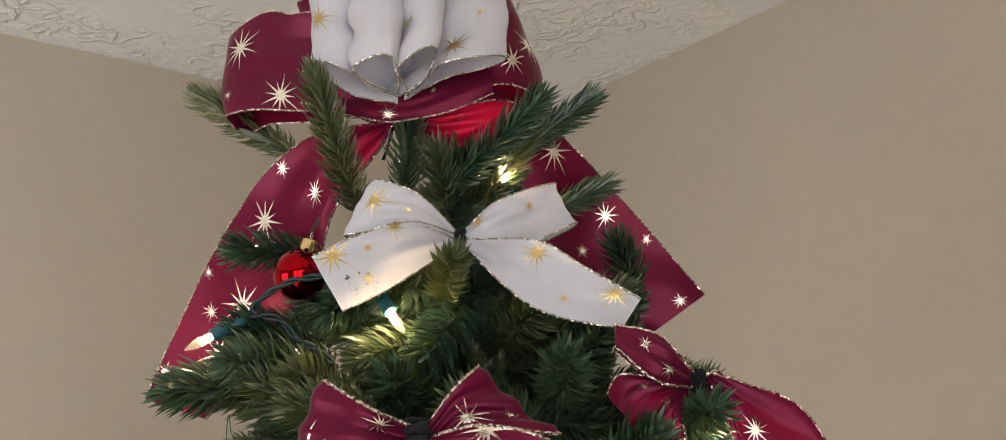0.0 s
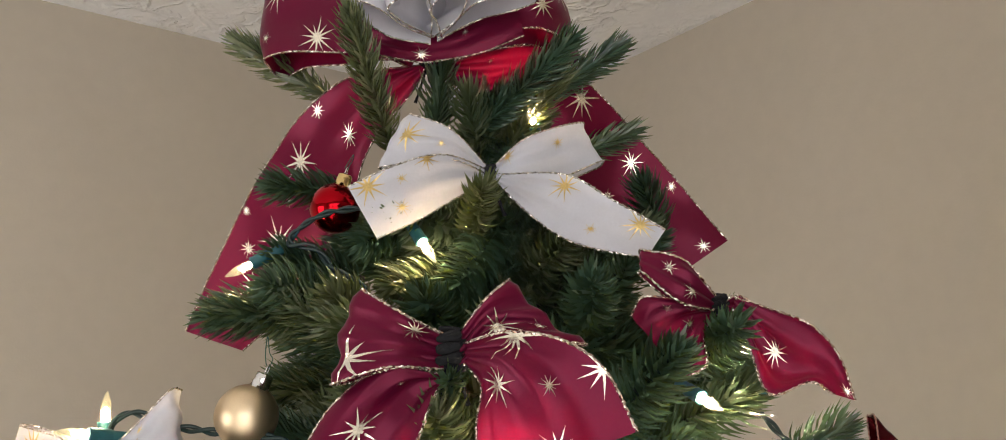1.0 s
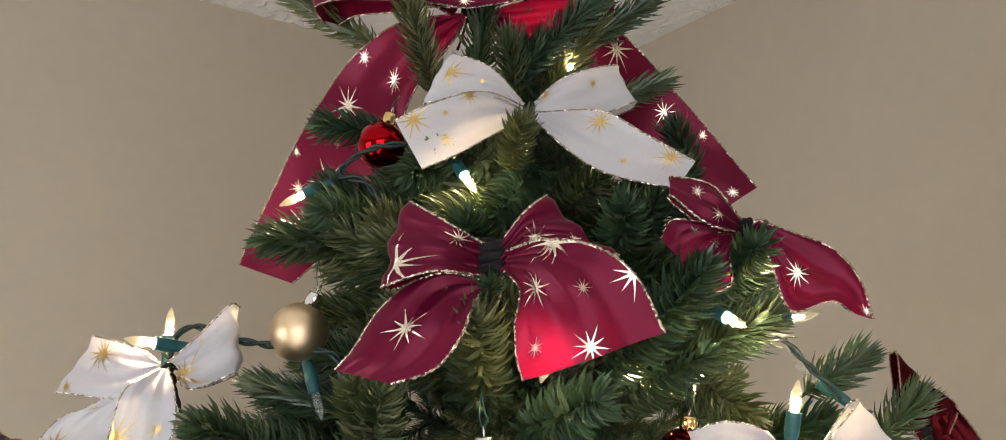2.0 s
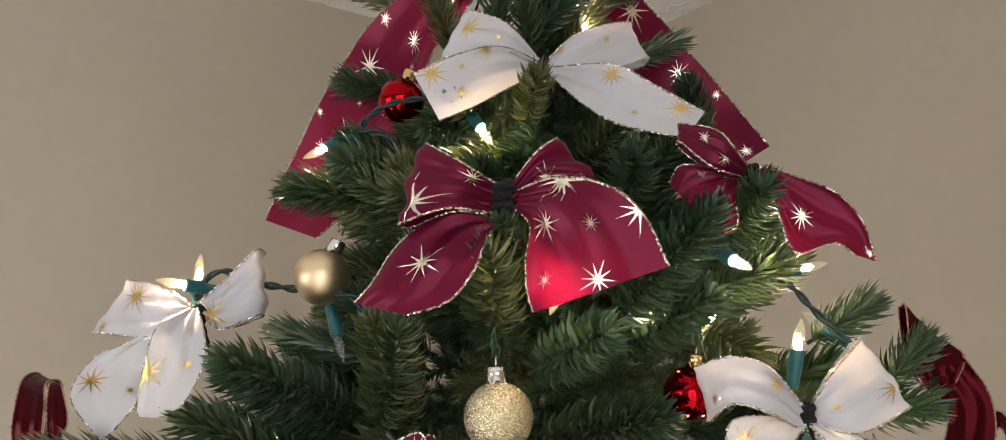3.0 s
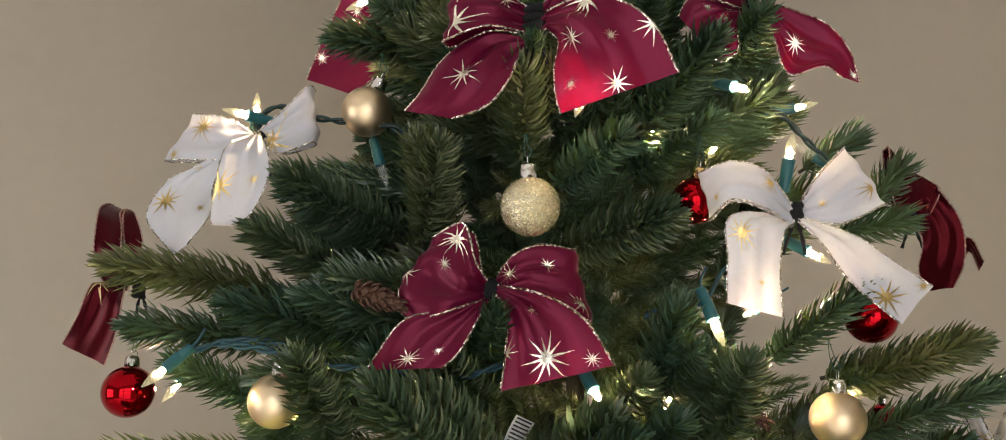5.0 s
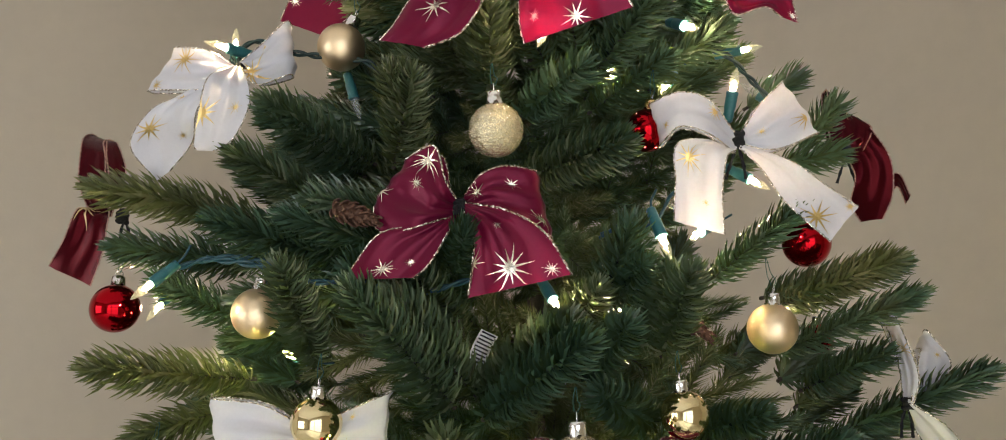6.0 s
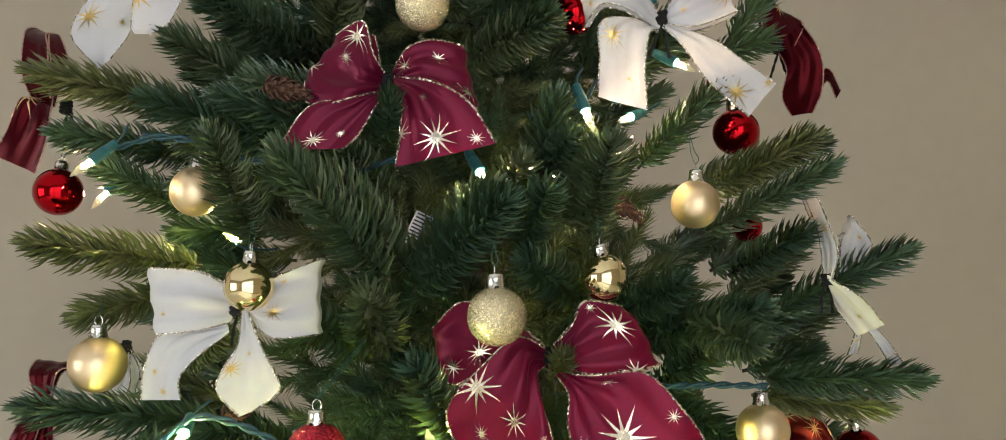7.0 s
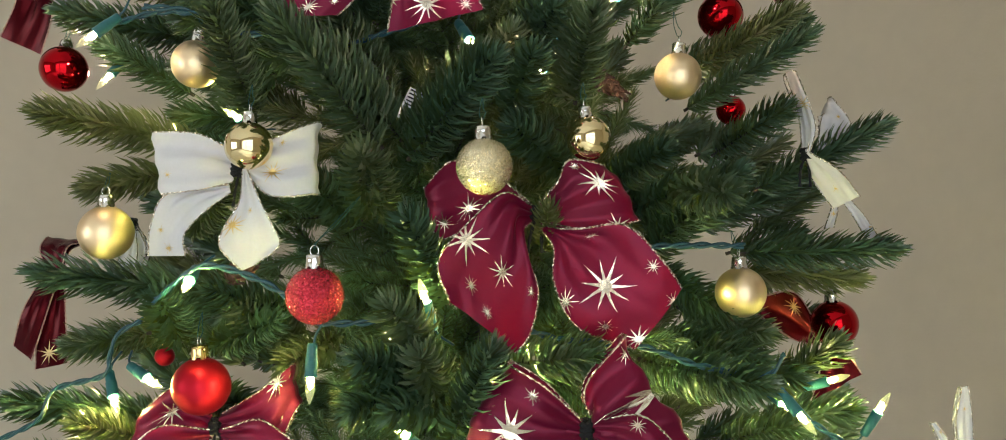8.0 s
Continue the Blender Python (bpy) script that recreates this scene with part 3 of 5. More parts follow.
ribbon(b, "tail", [(1.02, 0.00, 0.40, 0.78, 0.00, -0.16), (2.84, 0.00, -0.29, 1.49, -0.60, -2.73), (5.53, 0.30, -1.36, 2.38, -0.60, -5.44), (7.08, 0.50, -3.28, 4.94, -0.20, -4.78), (7.72, 0.50, -5.92, 6.41, 0.20, -5.53)],
       False, [(0.4, 0.55, 0.94), (0.95, 0.25, 0.47)])
b = bow((-0.2700, 0.5550, 1.4410), "white", "white satin bow with gold stars beside two lit bulbs", "ribbon_bow")
ribbon(b, "loop", [(-0.66, 0.00, 0.62, -0.79, 0.00, 0.16), (-2.97, 0.00, 1.86, -2.72, -1.00, -1.63), (-6.13, 1.50, 2.59, -8.15, 1.00, -1.22)],
       True, [(0.78, 0.25, 1.37), (0.95, 0.9, 0.6)])
ribbon(b, "loop", [(-0.14, 0.00, 0.66, 0.10, 0.00, -0.01), (1.69, 0.50, 2.39, 1.67, -0.20, -1.10), (3.38, 1.00, 4.52, 4.03, 0.50, -0.14)],
       True, [(0.33, 0.75, 1.2)])
ribbon(b, "tail", [(-0.67, -0.30, 0.20, -0.91, -0.30, -0.21), (-4.89, -0.50, -2.11, -2.01, -1.20, -1.88), (-7.93, 0.50, -3.23, -3.17, -1.00, -3.78), (-10.30, 2.30, -5.87, -4.32, 1.00, -5.87), (-7.93, 2.50, -8.99, -6.56, 2.00, -8.21)],
       False, [(0.63, 0.28, 1.6), (0.68, 0.85, 0.5), (0.3, 0.3, 0.5)])
ribbon(b, "tail", [(-0.24, -1.00, 0.25, 0.37, -1.00, 0.23), (-1.53, -3.00, -1.23, 1.64, -2.50, -1.78), (-2.23, -3.00, -4.09, 1.76, -2.50, -3.59), (-2.76, -2.50, -6.58, 0.55, -2.50, -6.28), (-2.61, -2.20, -7.18, -1.22, -2.20, -7.24)],
       False, [(0.52, 0.08, 1.6), (0.5, 0.72, 0.55)])
b = bow((0.1410, 0.5200, 1.3724), "white", "cream-white satin bow with gold stars and black tie", "ribbon_bow")
ribbon(b, "loop", [(-0.1, 0, 0.31, -0.31, 0, -1.12), (-2.34, -1.5, 2.76, -2.75, -2, 0.11), (-4.69, -1.5, 3.47, -4.89, -2.2, 0.62), (-6.63, -0.5, 2.96, -6.01, -1, -0.41)],
       True, [(0.3, 0.3, 0.74)])
ribbon(b, "tail", [(-0.2, 0, -0.31, -0.2, 0, -0.82), (-4.79, -1.2, -0.41, -1.22, -1.5, -1.63), (-5.1, -1, -3.47, -1.53, -1, -4.38), (-5.3, -1, -6.53, -1.32, -0.5, -7.55)],
       False, [(0.45, 0.3, 1.29), (0.78, 0.65, 0.32)])
ribbon(b, "loop", [(0.1, 0, 0.31, 0.1, 0, -0.31), (1.33, -1, 2.35, 2.46, -1.5, -1.12), (3.47, 0, 4.49, 5.82, -0.5, 0.31)],
       True, [(1, 0.7, 0.92), (0.4, 0.5, 0.46)])
ribbon(b, "tail", [(0.2, 0, -0.2, 0.1, 0, -0.71), (3.78, -0.5, -1.73, 1.54, -1, -2.65), (6.22, -0.5, -3.47, 3.27, -0.8, -5.1), (9.08, 0, -5.4, 6.83, 0, -8.06)],
       False, [(0.85, 0.75, 1.38), (0.95, 0.1, 0.55)])
b = bow((-0.393, 0.610, 1.323), "dark", "dark red satin bow hanging off a branch tip", "ribbon_bow")
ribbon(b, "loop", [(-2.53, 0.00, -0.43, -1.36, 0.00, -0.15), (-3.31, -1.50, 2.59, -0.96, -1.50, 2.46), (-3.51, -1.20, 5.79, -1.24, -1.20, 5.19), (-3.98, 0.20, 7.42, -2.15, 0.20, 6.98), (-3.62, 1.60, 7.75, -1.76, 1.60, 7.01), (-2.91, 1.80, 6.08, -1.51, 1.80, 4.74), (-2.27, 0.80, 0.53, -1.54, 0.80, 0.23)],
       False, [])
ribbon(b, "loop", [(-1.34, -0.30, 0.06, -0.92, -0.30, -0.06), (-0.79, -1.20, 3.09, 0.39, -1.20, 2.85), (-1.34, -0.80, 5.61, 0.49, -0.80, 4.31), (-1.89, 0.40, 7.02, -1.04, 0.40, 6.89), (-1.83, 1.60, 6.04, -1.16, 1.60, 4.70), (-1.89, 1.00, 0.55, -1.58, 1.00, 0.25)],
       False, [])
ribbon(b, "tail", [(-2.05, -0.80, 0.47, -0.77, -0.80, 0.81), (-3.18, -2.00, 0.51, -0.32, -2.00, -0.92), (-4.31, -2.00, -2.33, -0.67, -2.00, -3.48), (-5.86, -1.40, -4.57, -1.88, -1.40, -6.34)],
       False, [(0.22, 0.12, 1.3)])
b = bow((0.288, 0.700, 1.394), "dark", "dark red velvet-like bow in shade", "ribbon_bow")
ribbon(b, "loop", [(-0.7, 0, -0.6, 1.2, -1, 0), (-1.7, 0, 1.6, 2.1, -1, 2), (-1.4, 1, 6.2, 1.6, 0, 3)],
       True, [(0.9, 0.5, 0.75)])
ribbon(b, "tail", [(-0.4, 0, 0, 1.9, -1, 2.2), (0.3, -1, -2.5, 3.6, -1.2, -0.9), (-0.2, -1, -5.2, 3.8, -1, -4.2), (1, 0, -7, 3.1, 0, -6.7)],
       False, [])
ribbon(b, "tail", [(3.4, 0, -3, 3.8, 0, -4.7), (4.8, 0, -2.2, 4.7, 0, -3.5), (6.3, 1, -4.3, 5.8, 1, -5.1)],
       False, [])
b = bow((-0.0747, 0.4870, 1.3158), "burgundy", "burgundy satin bow with silver star print and wired edges", "ribbon_bow")
ribbon(b, "loop", [(-0.32, 0, 0.43, -0.32, 0, -0.64), (-0.97, -1.2, 1.71, -3.1, -1.5, -1.6), (-1.81, -0.6, 4.47, -5.97, -1, -1.81), (-3.94, 0, 3.62, -6.6, -0.3, 0)],
       True, [(0.68, 0.15, 1.22), (0.6, 0.4, 0.65), (1, 0.7, 0.81)])
ribbon(b, "tail", [(-0.32, 0, -0.21, -0.11, 0, -0.64), (-3.31, -1, -1.38, -0.96, -0.8, -2.23), (-5.98, -1.5, -2.23, -2.14, -1, -4.26), (-8.42, -1.2, -5.43, -3.31, -1, -5.32)],
       False, [(0.9, 0.45, 0.89)])
ribbon(b, "loop", [(0.21, 0, 0.64, 0.32, 0, -0.21), (1.59, -1.3, 2.24, 2.87, -1.5, -0.42), (3.4, -1, 2.98, 4.68, -1.5, -1.38), (5.42, -0.2, 2.77, 6.59, -0.6, -2.13)],
       True, [(0.18, 0.3, 0.89), (0.7, 0.3, 0.61), (0.95, 0.8, 0.89)])
ribbon(b, "tail", [(0.42, -0.4, 0.32, 0.32, -0.4, -0.32), (3.5, -2, -0.42, 1.16, -1.5, -1.92), (6.27, -2, -2.02, 1.05, -1.6, -4.47), (8.3, -1.5, -5.11, 0.74, -1.5, -6.82)],
       False, [(0.83, 0.55, 1.7), (0.93, 0.15, 0.65), (0.4, 0.45, 0.41), (0.65, 1, 0.97)])
b = bow((-0.189, 0.482, 1.143), "white", "white satin bow tied behind a shiny gold ball", "ribbon_bow")
ribbon(b, "loop", [(-0.3, 0, 1.3, -0.5, 0, -1.1), (-3, -0.5, 2.7, -2.8, -1, -1.7), (-6.8, 0.3, 3, -5.9, -0.3, -2)],
       True, [])
ribbon(b, "tail", [(-0.7, 0, -1.3, -0.6, 0, -1.9), (-5.6, 0, -2, -2.3, -0.6, -3.2), (-6.9, -0.2, -4.4, -4.2, -0.4, -5.2), (-7, -0.5, -6.9, -4.1, -0.5, -6.9)],
       False, [(0.9, 0.55, 0.43)])
ribbon(b, "loop", [(0.5, 0, 0.9, 0.5, 0, -0.3), (3.3, -1, 2.3, 2.8, -1, -2.2), (6.1, -0.3, 3.5, 6, -0.3, -2.1)],
       True, [(0.5, 0.6, 0.96)])
ribbon(b, "tail", [(0.5, -0.5, -0.1, 0.9, -0.5, -0.1), (0.5, -1.3, -2.7, 2.1, -1.3, -2.5), (-0.6, -1.3, -4.5, 3.1, -1.3, -4.5), (-1.2, -1, -6.2, 3.6, -1, -6.1), (0.5, -0.8, -8.1, 1.5, -0.8, -7.7)],
       False, [(0.5, 0.15, 0.96)])
b = bow((0.0472, 0.4820, 1.1044), "burgundy", "long-tailed burgundy bow with large silver stars", "ribbon_bow")
ribbon(b, "loop", [(-0.31, 0, 0.82, -0.41, 0, -0.72), (-3.19, -1, 3.09, -4.53, -1.2, -0.82), (-6.49, -1, 4.22, -7.21, -1.2, -1.85), (-8.65, 0, 2.37, -8.45, -0.2, -0.21)],
       True, [(0.45, 0.65, 1.08), (0.7, 0.8, 0.78)])
ribbon(b, "tail", [(-0.41, -0.4, 0.72, -0.41, -0.2, -0.62), (-2.47, -1.8, 1.65, -1.03, -1, -1.75), (-4.95, -2.2, -0.41, 0.1, -1.5, -5.77), (-7.52, -1.8, -3.5, -0.51, -1.5, -9.17), (-6.7, -1.5, -6.7, -1.65, -1.2, -10.71)],
       False, [(0.58, 0.1, 1.77), (0.58, 0.55, 1.18), (0.75, 0.35, 0.64), (0.85, 0.55, 0.59), (0.55, 0.9, 0.49)])
ribbon(b, "loop", [(0.21, 0, 0.82, 0.31, 0, -0.72), (1.65, -1, 2.58, 2.16, -1.2, -1.13), (2.68, -1, 4.22, 5.15, -1.2, -1.13), (5.25, -0.3, 3.91, 7.73, -0.5, -0.62)],
       True, [(0.83, 0.35, 1.67), (0.68, 0.1, 0.44), (0.8, 1, 1.08)])
ribbon(b, "tail", [(0.41, -0.4, -0.51, 0.31, -0.2, -1.13), (3.19, -1.5, -1.13, 1.34, -1.2, -2.58), (6.8, -2, -0.93, 1.34, -1.6, -5.25), (9.48, -2, -3.5, 3.09, -1.8, -8.66), (11.13, -1.5, -5.77, 7.52, -1.5, -10.41)],
       False, [(0.68, 0.55, 2.06), (0.75, 0.1, 0.59), (0.83, 0.85, 0.69), (0.62, 0.95, 0.98), (0.98, 0.85, 1.18), (1, 0.2, 0.69), (0.38, 0.25, 0.59)])
b = bow((0.296, 0.600, 1.161), "white", "white ribbon bow seen edge-on, clipped to a branch", "ribbon_bow")
ribbon(b, "loop", [(-0.3, 0, -0.1, -0.1, -1, 0.1), (-0.3, 1, 3.6, 0.4, -1, 2.7), (-1.1, 2, 7.3, -0.8, 0, 7.2)],
       True, [(0.68, 0.7, 1)])
ribbon(b, "tail", [(-0.2, 0, -0.1, -0.1, -1, 0.1), (0.6, 1, -2.1, 2.3, -1.5, -1.5), (2.7, 1, -5.1, 4.4, -1, -4)],
       False, [])
ribbon(b, "loop", [(2, 3, 0.5, 2.9, 3, 0.8), (2.7, 4, 3.6, 5.4, 4, 2.9), (3.3, 5, 4.2, 4.4, 5, 5.4)],
       True, [])
ribbon(b, "tail", [(3.8, 2, -4.3, 4.4, 2, -4), (4.9, 2, -5.9, 5.8, 2, -5.6), (6.4, 3, -7.9, 7.5, 3, -7.6)],
       False, [])
ribbon(b, "tail", [(2.9, 2, -4.8, 3.5, 2, -4.8), (2.5, 2, -5.9, 3.3, 2, -5.9), (2.5, 3, -6.9, 3.4, 3, -6.8)],
       False, [])
b = bow((0.082, 0.425, 0.949), "burgundy", "burgundy satin bow with silver stars and thick braided edge", "ribbon_bow")
ribbon(b, "loop", [(-0.4, 0, 0.6, -0.4, 0, -1), (-3, -1, 3.2, -3.9, -1, -2.1), (-5.2, -0.5, 4.5, -8.3, -0.5, -0.9)],
       True, [(0.62, 0.2, 0.67), (0.73, 0.7, 2.19)])
ribbon(b, "loop", [(0.5, 0, 0.9, 0.5, 0, -1), (0, -0.2, 3.2, 3.3, -1, -1.2), (2.4, -0.2, 6.2, 7.3, -0.6, -0.8)],
       True, [(0.98, 0.1, 0.62), (1, 0.5, 1.24)])
ribbon(b, "tail", [(0.5, -0.5, 0.7, 0.4, -0.5, -0.9), (3.7, -2, 1.3, 1.9, -2, -2.7), (6.3, -2, -0.9, 3.6, -2, -5.4)],
       False, [(0.5, 0.15, 0.67)])
ribbon(b, "tail", [(-0.5, -0.5, -0.9, -0.3, -0.5, -1.3), (-4.4, -2, -0.9, -1.7, -2, -4.5), (-7.1, -2, -4.5, -3.5, -2, -8)],
       False, [])
b = bow((-0.218, 0.510, 0.932), "burgundy", "burgundy satin bow tied under a red ball", "ribbon_bow")
ribbon(b, "loop", [(-0.4, 0, 1.3, -0.5, 0, -1), (-2.6, -1, 3.6, -3.5, -1, -1.8), (-6.1, 0, 1.4, -7.3, 0, -2.6)],
       True, [(0.58, 0.4, 1.6)])
ribbon(b, "loop", [(0.5, 0, 1.1, 0.5, 0, -1.3), (3.8, -1, 3, 4.8, -1, -1.8), (6, 0, 4.8, 6.6, 0, 1.3)],
       True, [(0.78, 0.1, 1.03)])
ribbon(b, "tail", [(0.7, -0.5, -0.1, 0.7, -0.5, -1.7), (4.3, -2, 1, 3, -2, -4.4), (7.2, -2, -0.8, 5.6, -2, -6.4)],
       False, [])
ribbon(b, "tail", [(-0.3, -0.5, -0.1, -0.3, -0.5, -1.7), (-3.7, -2, 0.5, -2.2, -2, -4.4), (-6.3, -2, -1.3, -4.8, -2, -6.4)],
       False, [])
b = bow((-0.419, 0.620, 1.051), "dark", "dark red bow half hidden behind a branch", "ribbon_bow")
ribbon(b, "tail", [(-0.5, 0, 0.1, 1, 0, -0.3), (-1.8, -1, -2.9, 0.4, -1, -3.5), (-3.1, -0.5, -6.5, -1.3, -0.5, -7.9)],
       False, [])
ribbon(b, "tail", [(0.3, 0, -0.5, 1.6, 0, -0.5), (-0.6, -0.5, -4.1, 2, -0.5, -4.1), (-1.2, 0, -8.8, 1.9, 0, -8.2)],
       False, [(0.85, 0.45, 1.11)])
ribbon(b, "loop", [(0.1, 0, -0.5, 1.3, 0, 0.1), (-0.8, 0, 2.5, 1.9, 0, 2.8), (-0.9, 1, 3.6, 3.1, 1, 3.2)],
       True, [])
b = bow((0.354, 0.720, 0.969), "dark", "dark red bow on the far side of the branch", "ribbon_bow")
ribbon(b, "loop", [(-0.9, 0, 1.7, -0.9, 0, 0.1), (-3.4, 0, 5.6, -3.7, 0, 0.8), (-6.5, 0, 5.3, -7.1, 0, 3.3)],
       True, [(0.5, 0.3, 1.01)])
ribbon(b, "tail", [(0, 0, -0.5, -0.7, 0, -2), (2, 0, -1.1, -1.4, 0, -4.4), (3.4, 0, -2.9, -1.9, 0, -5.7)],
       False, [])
b = bow((0.423, 0.580, 0.880), "white", "pale ribbon loops lit from below by a bulb", "ribbon_bow")
ribbon(b, "loop", [(-0.1, 0, 0.1, 0.9, 0, 0.1), (-0.6, 0, 3.9, 0.9, 0, 3.9), (-0.1, 0, 6.7, 0.6, 0, 6.8)],
       True, [])
ribbon(b, "loop", [(-0.7, 0, 0.1, -0.1, 0, 0.1), (-1.8, 0, 1.9, -1, 0, 2.1), (-2.6, 0, 3.6, -2.1, 0, 3.7)],
       True, [])
b = bow((-0.342, 0.630, 1.100), "white", "small white ribbon bow tucked behind the gold ball", "ribbon_bow")
ribbon(b, "loop", [(-0.4, 0, 0, 0.4, 0, 0.1), (-1.1, 0, -2.4, 1.4, 0, -2.1), (-1.4, 0, -3.9, 1, 0, -3.8)],
       True, [])
ribbon(b, "tail", [(-0.1, 0, 0, 0.3, 0, 0.1), (-0.8, -0.5, -2.7, 0.7, -0.5, -3), (-1.9, -0.5, -4.5, 0.1, -0.5, -5)],
       False, [])


# ---- balls ----
SPHERE = {}
BALL_LABEL = {"gold_matte": "matte gold ball ornament with silver cap", "gold_shiny": "mirror-bright gold ball ornament with silver cap",
              "gold_glitter": "gold glitter ball ornament with silver cap", "red_shiny": "shiny red ball ornament with metal cap",
              "red_matte": "matte red ball ornament with gilt cap", "red_glitter": "red glitter ball ornament with silver cap"}


def cap_mesh(material):
    """Crown cap with a toothed skirt."""
    v, f = lathe([(0.0001, 0.0072), (0.0040, 0.0072), (0.0046, 0.0066), (0.0048, 0.0040), (0.0050, 0.0), (0.0054, -0.0022)], 24)
    for i in range(24):
        x, y, z = v[5 * 24 + i]
        v[5 * 24 + i] = (x, y, z if (i // 2) % 2 else z + 0.0028)
    return mesh("cap", v, f, material)


CAPS = (cap_mesh(CHROME), cap_mesh(GILT))
RING = mesh("ring", *tube([(0.0024 * math.cos(a * 0.4), 0, 0.0092 + 0.0030 * math.sin(a * 0.4)) for a in range(17)], 0.0004, 6), CHROME)


def ball(kind, at, radius, cap, hook=None):
    b = new("ball_ornament")
    b.location = at
    tagged(b, BALL_LABEL[kind], "ornament", "ball ornaments")
    CLEAR.append((Vector(at), 0.045))
    if kind not in SPHERE:
        bm = bmesh.new()
        bmesh.ops.create_uvsphere(bm, u_segments=40, v_segments=24, radius=1)
        SPHERE[kind] = bm_mesh("ball", bm, BALL[kind])
    s = part("ball", SPHERE[kind], b)
    s.scale = (radius,) * 3
    way = (Vector(cap) - Vector(at)).normalized()
    turn = turn_to(way)
    gilt = 1 if kind == "red_matte" or at[2] > 1.38 and kind == "red_shiny" else 0
    k = radius / 0.0205 * 1.25
    for name, data in (("cap", CAPS[gilt]), ("ring", RING)):
        o = part(name, data, b)
        o.matrix_basis = Matrix.Translation(way * (radius * 0.985)) @ turn @ Matrix.Diagonal((k, k, k, 1))
    top = way * (radius + 0.010 * k)
    rnd = random.Random(int(at[0] * 5000))
    far = top + Vector((rnd.uniform(-0.006, 0.006), 0.008, rnd.uniform(0.014, 0.026)))
    far = Vector(hook) - Vector(at) if hook else far
    line = spline([top, top + Vector((0.0025, 0.001, 0.006)), (top + far) / 2 + Vector((0.001, 0, 0)), far, (top + far) / 2 + Vector((-0.002, 0.001, 0)), top + Vector((-0.0015, 0, 0.002))], 6)
    part("hanging_thread", mesh("hanging_thread", *tube(line, 0.00035, 5), STRING), b, "thin green thread")
    return b


# ---- light string ----
_prof = [(0.0024, 0.0), (0.0030, 0.002), (0.0031, 0.008), (0.0028, 0.0115), (0.0018, 0.0148), (0.0009, 0.0172), (0.0005, 0.0182), (0.0001, 0.0184)]
_v, _f = lathe(_prof, 8)
BULB_SHELL = {True: mesh("bulb_glass", _v, _f, GLASS_LIT, False), False: mesh("bulb_glass", _v, _f, GLASS_OFF), 2: mesh("bulb_glass", _v, _f, GLASS_LOW, False)}
_v, _f = lathe([(0.0001, 0.0006), (0.0014, 0.0010), (0.0019, 0.0024), (0.0018, 0.0050), (0.0010, 0.0078), (0.0001, 0.0092)], 10)
FILAMENT, FILAMENT_LOW = mesh("filament", _v, _f, GLOW), mesh("filament", _v, _f, GLOW_LOW)
_v, _f = lathe([(0.0001, -0.0205), (0.0026, -0.0205), (0.0034, -0.0195), (0.0036, -0.0120), (0.0036, -0.0115), (0.0040, -0.0110), (0.0041, -0.0010), (0.0043, -0.0005), (0.0043, 0.0008), (0.0030, 0.0010), (0.0024, 0.0)], 14)
HOLDER = mesh("socket", _v, _f, SOCKET)


def bulb(foot, tip, lit):
    foot, tip = Vector(foot), Vector(tip)
    way = (tip - foot).normalized()
    o = new("string_light")
    k = 1.15
    o.matrix_world = Matrix.Translation(tip - way * (0.0184 * k)) @ turn_to(way) @ Matrix.Diagonal((k, k, k, 1))
    tagged(o, "lit clear mini bulb in a green socket" if lit else "unlit clear mini bulb in a green socket", "string light", "string lights")
    part("socket", HOLDER, o)
    part("bulb", BULB_SHELL[2 if lit and tip.z < 1.22 else lit], o)
    if lit:
        part("filament", FILAMENT if tip.z > 1.22 else FILAMENT_LOW, o)
    line = spline([(0.001, 0, -0.019 * 1), (0.003, 0.001, -0.026), (0.010, 0.004, -0.034)], 5)
    part("lead", mesh("lead", *tube(line, 0.0009, 6), CABLE), o)
    CLEAR.append((tip, 0.022))
    return o


def cable(points):
    """Two thin wires twisted round each other."""
    line = spline(points, 14)
    o = new("light_cable")
    o.location = line[0]
    tagged(o, "twisted green light cable looped through the branches, shaded upper run" if line[0][2] > 1.40 else "twisted green light cable looped through the branches, daylit lower run", "cable", "light cables")
    for s in (0, math.pi):
        pts, run = [], 0
        for i, p in enumerate(line):
            if i:
                run += np.linalg.norm(np.array(p) - np.array(line[i - 1]))
            a = run / 0.0052 + s
            pts.append(np.array(p) - np.array(line[0]) + 0.0016 * np.array([0.4 * math.cos(a), math.sin(a), math.cos(a)]))
        # runs above 1.40 m take the copy with shade in its colour
        part("wire", mesh("wire", *tube(pts, 0.00145, 7), CABLE if line[0][2] < 1.40 else CABLE_SHADED), o)
    return o


# ---- pine cones ----
def scale_mesh():
    v = [(-0.35, 0, 0), (0.35, 0, 0), (-0.5, 0.6, 0.10), (0.5, 0.6, 0.10), (-0.28, 1.0, 0.30), (0.28, 1.0, 0.30), (0, 1.08, 0.42),
         (-0.35, 0, -0.12), (0.35, 0, -0.12), (-0.5, 0.6, -0.04), (0.5, 0.6, -0.04), (-0.28, 1.0, 0.16), (0.28, 1.0, 0.16)]
    f = [(0, 1, 3, 2), (2, 3, 5, 4), (4, 5, 6), (7, 9, 10, 8), (9, 11, 12, 10), (11, 6, 12), (0, 2, 9, 7), (2, 4, 11, 9), (4, 6, 11), (1, 8, 10, 3), (3, 10, 12, 5), (5, 12, 6)]
    return mesh("cone_scale", v, f, CONE, False)


SCALE = scale_mesh()


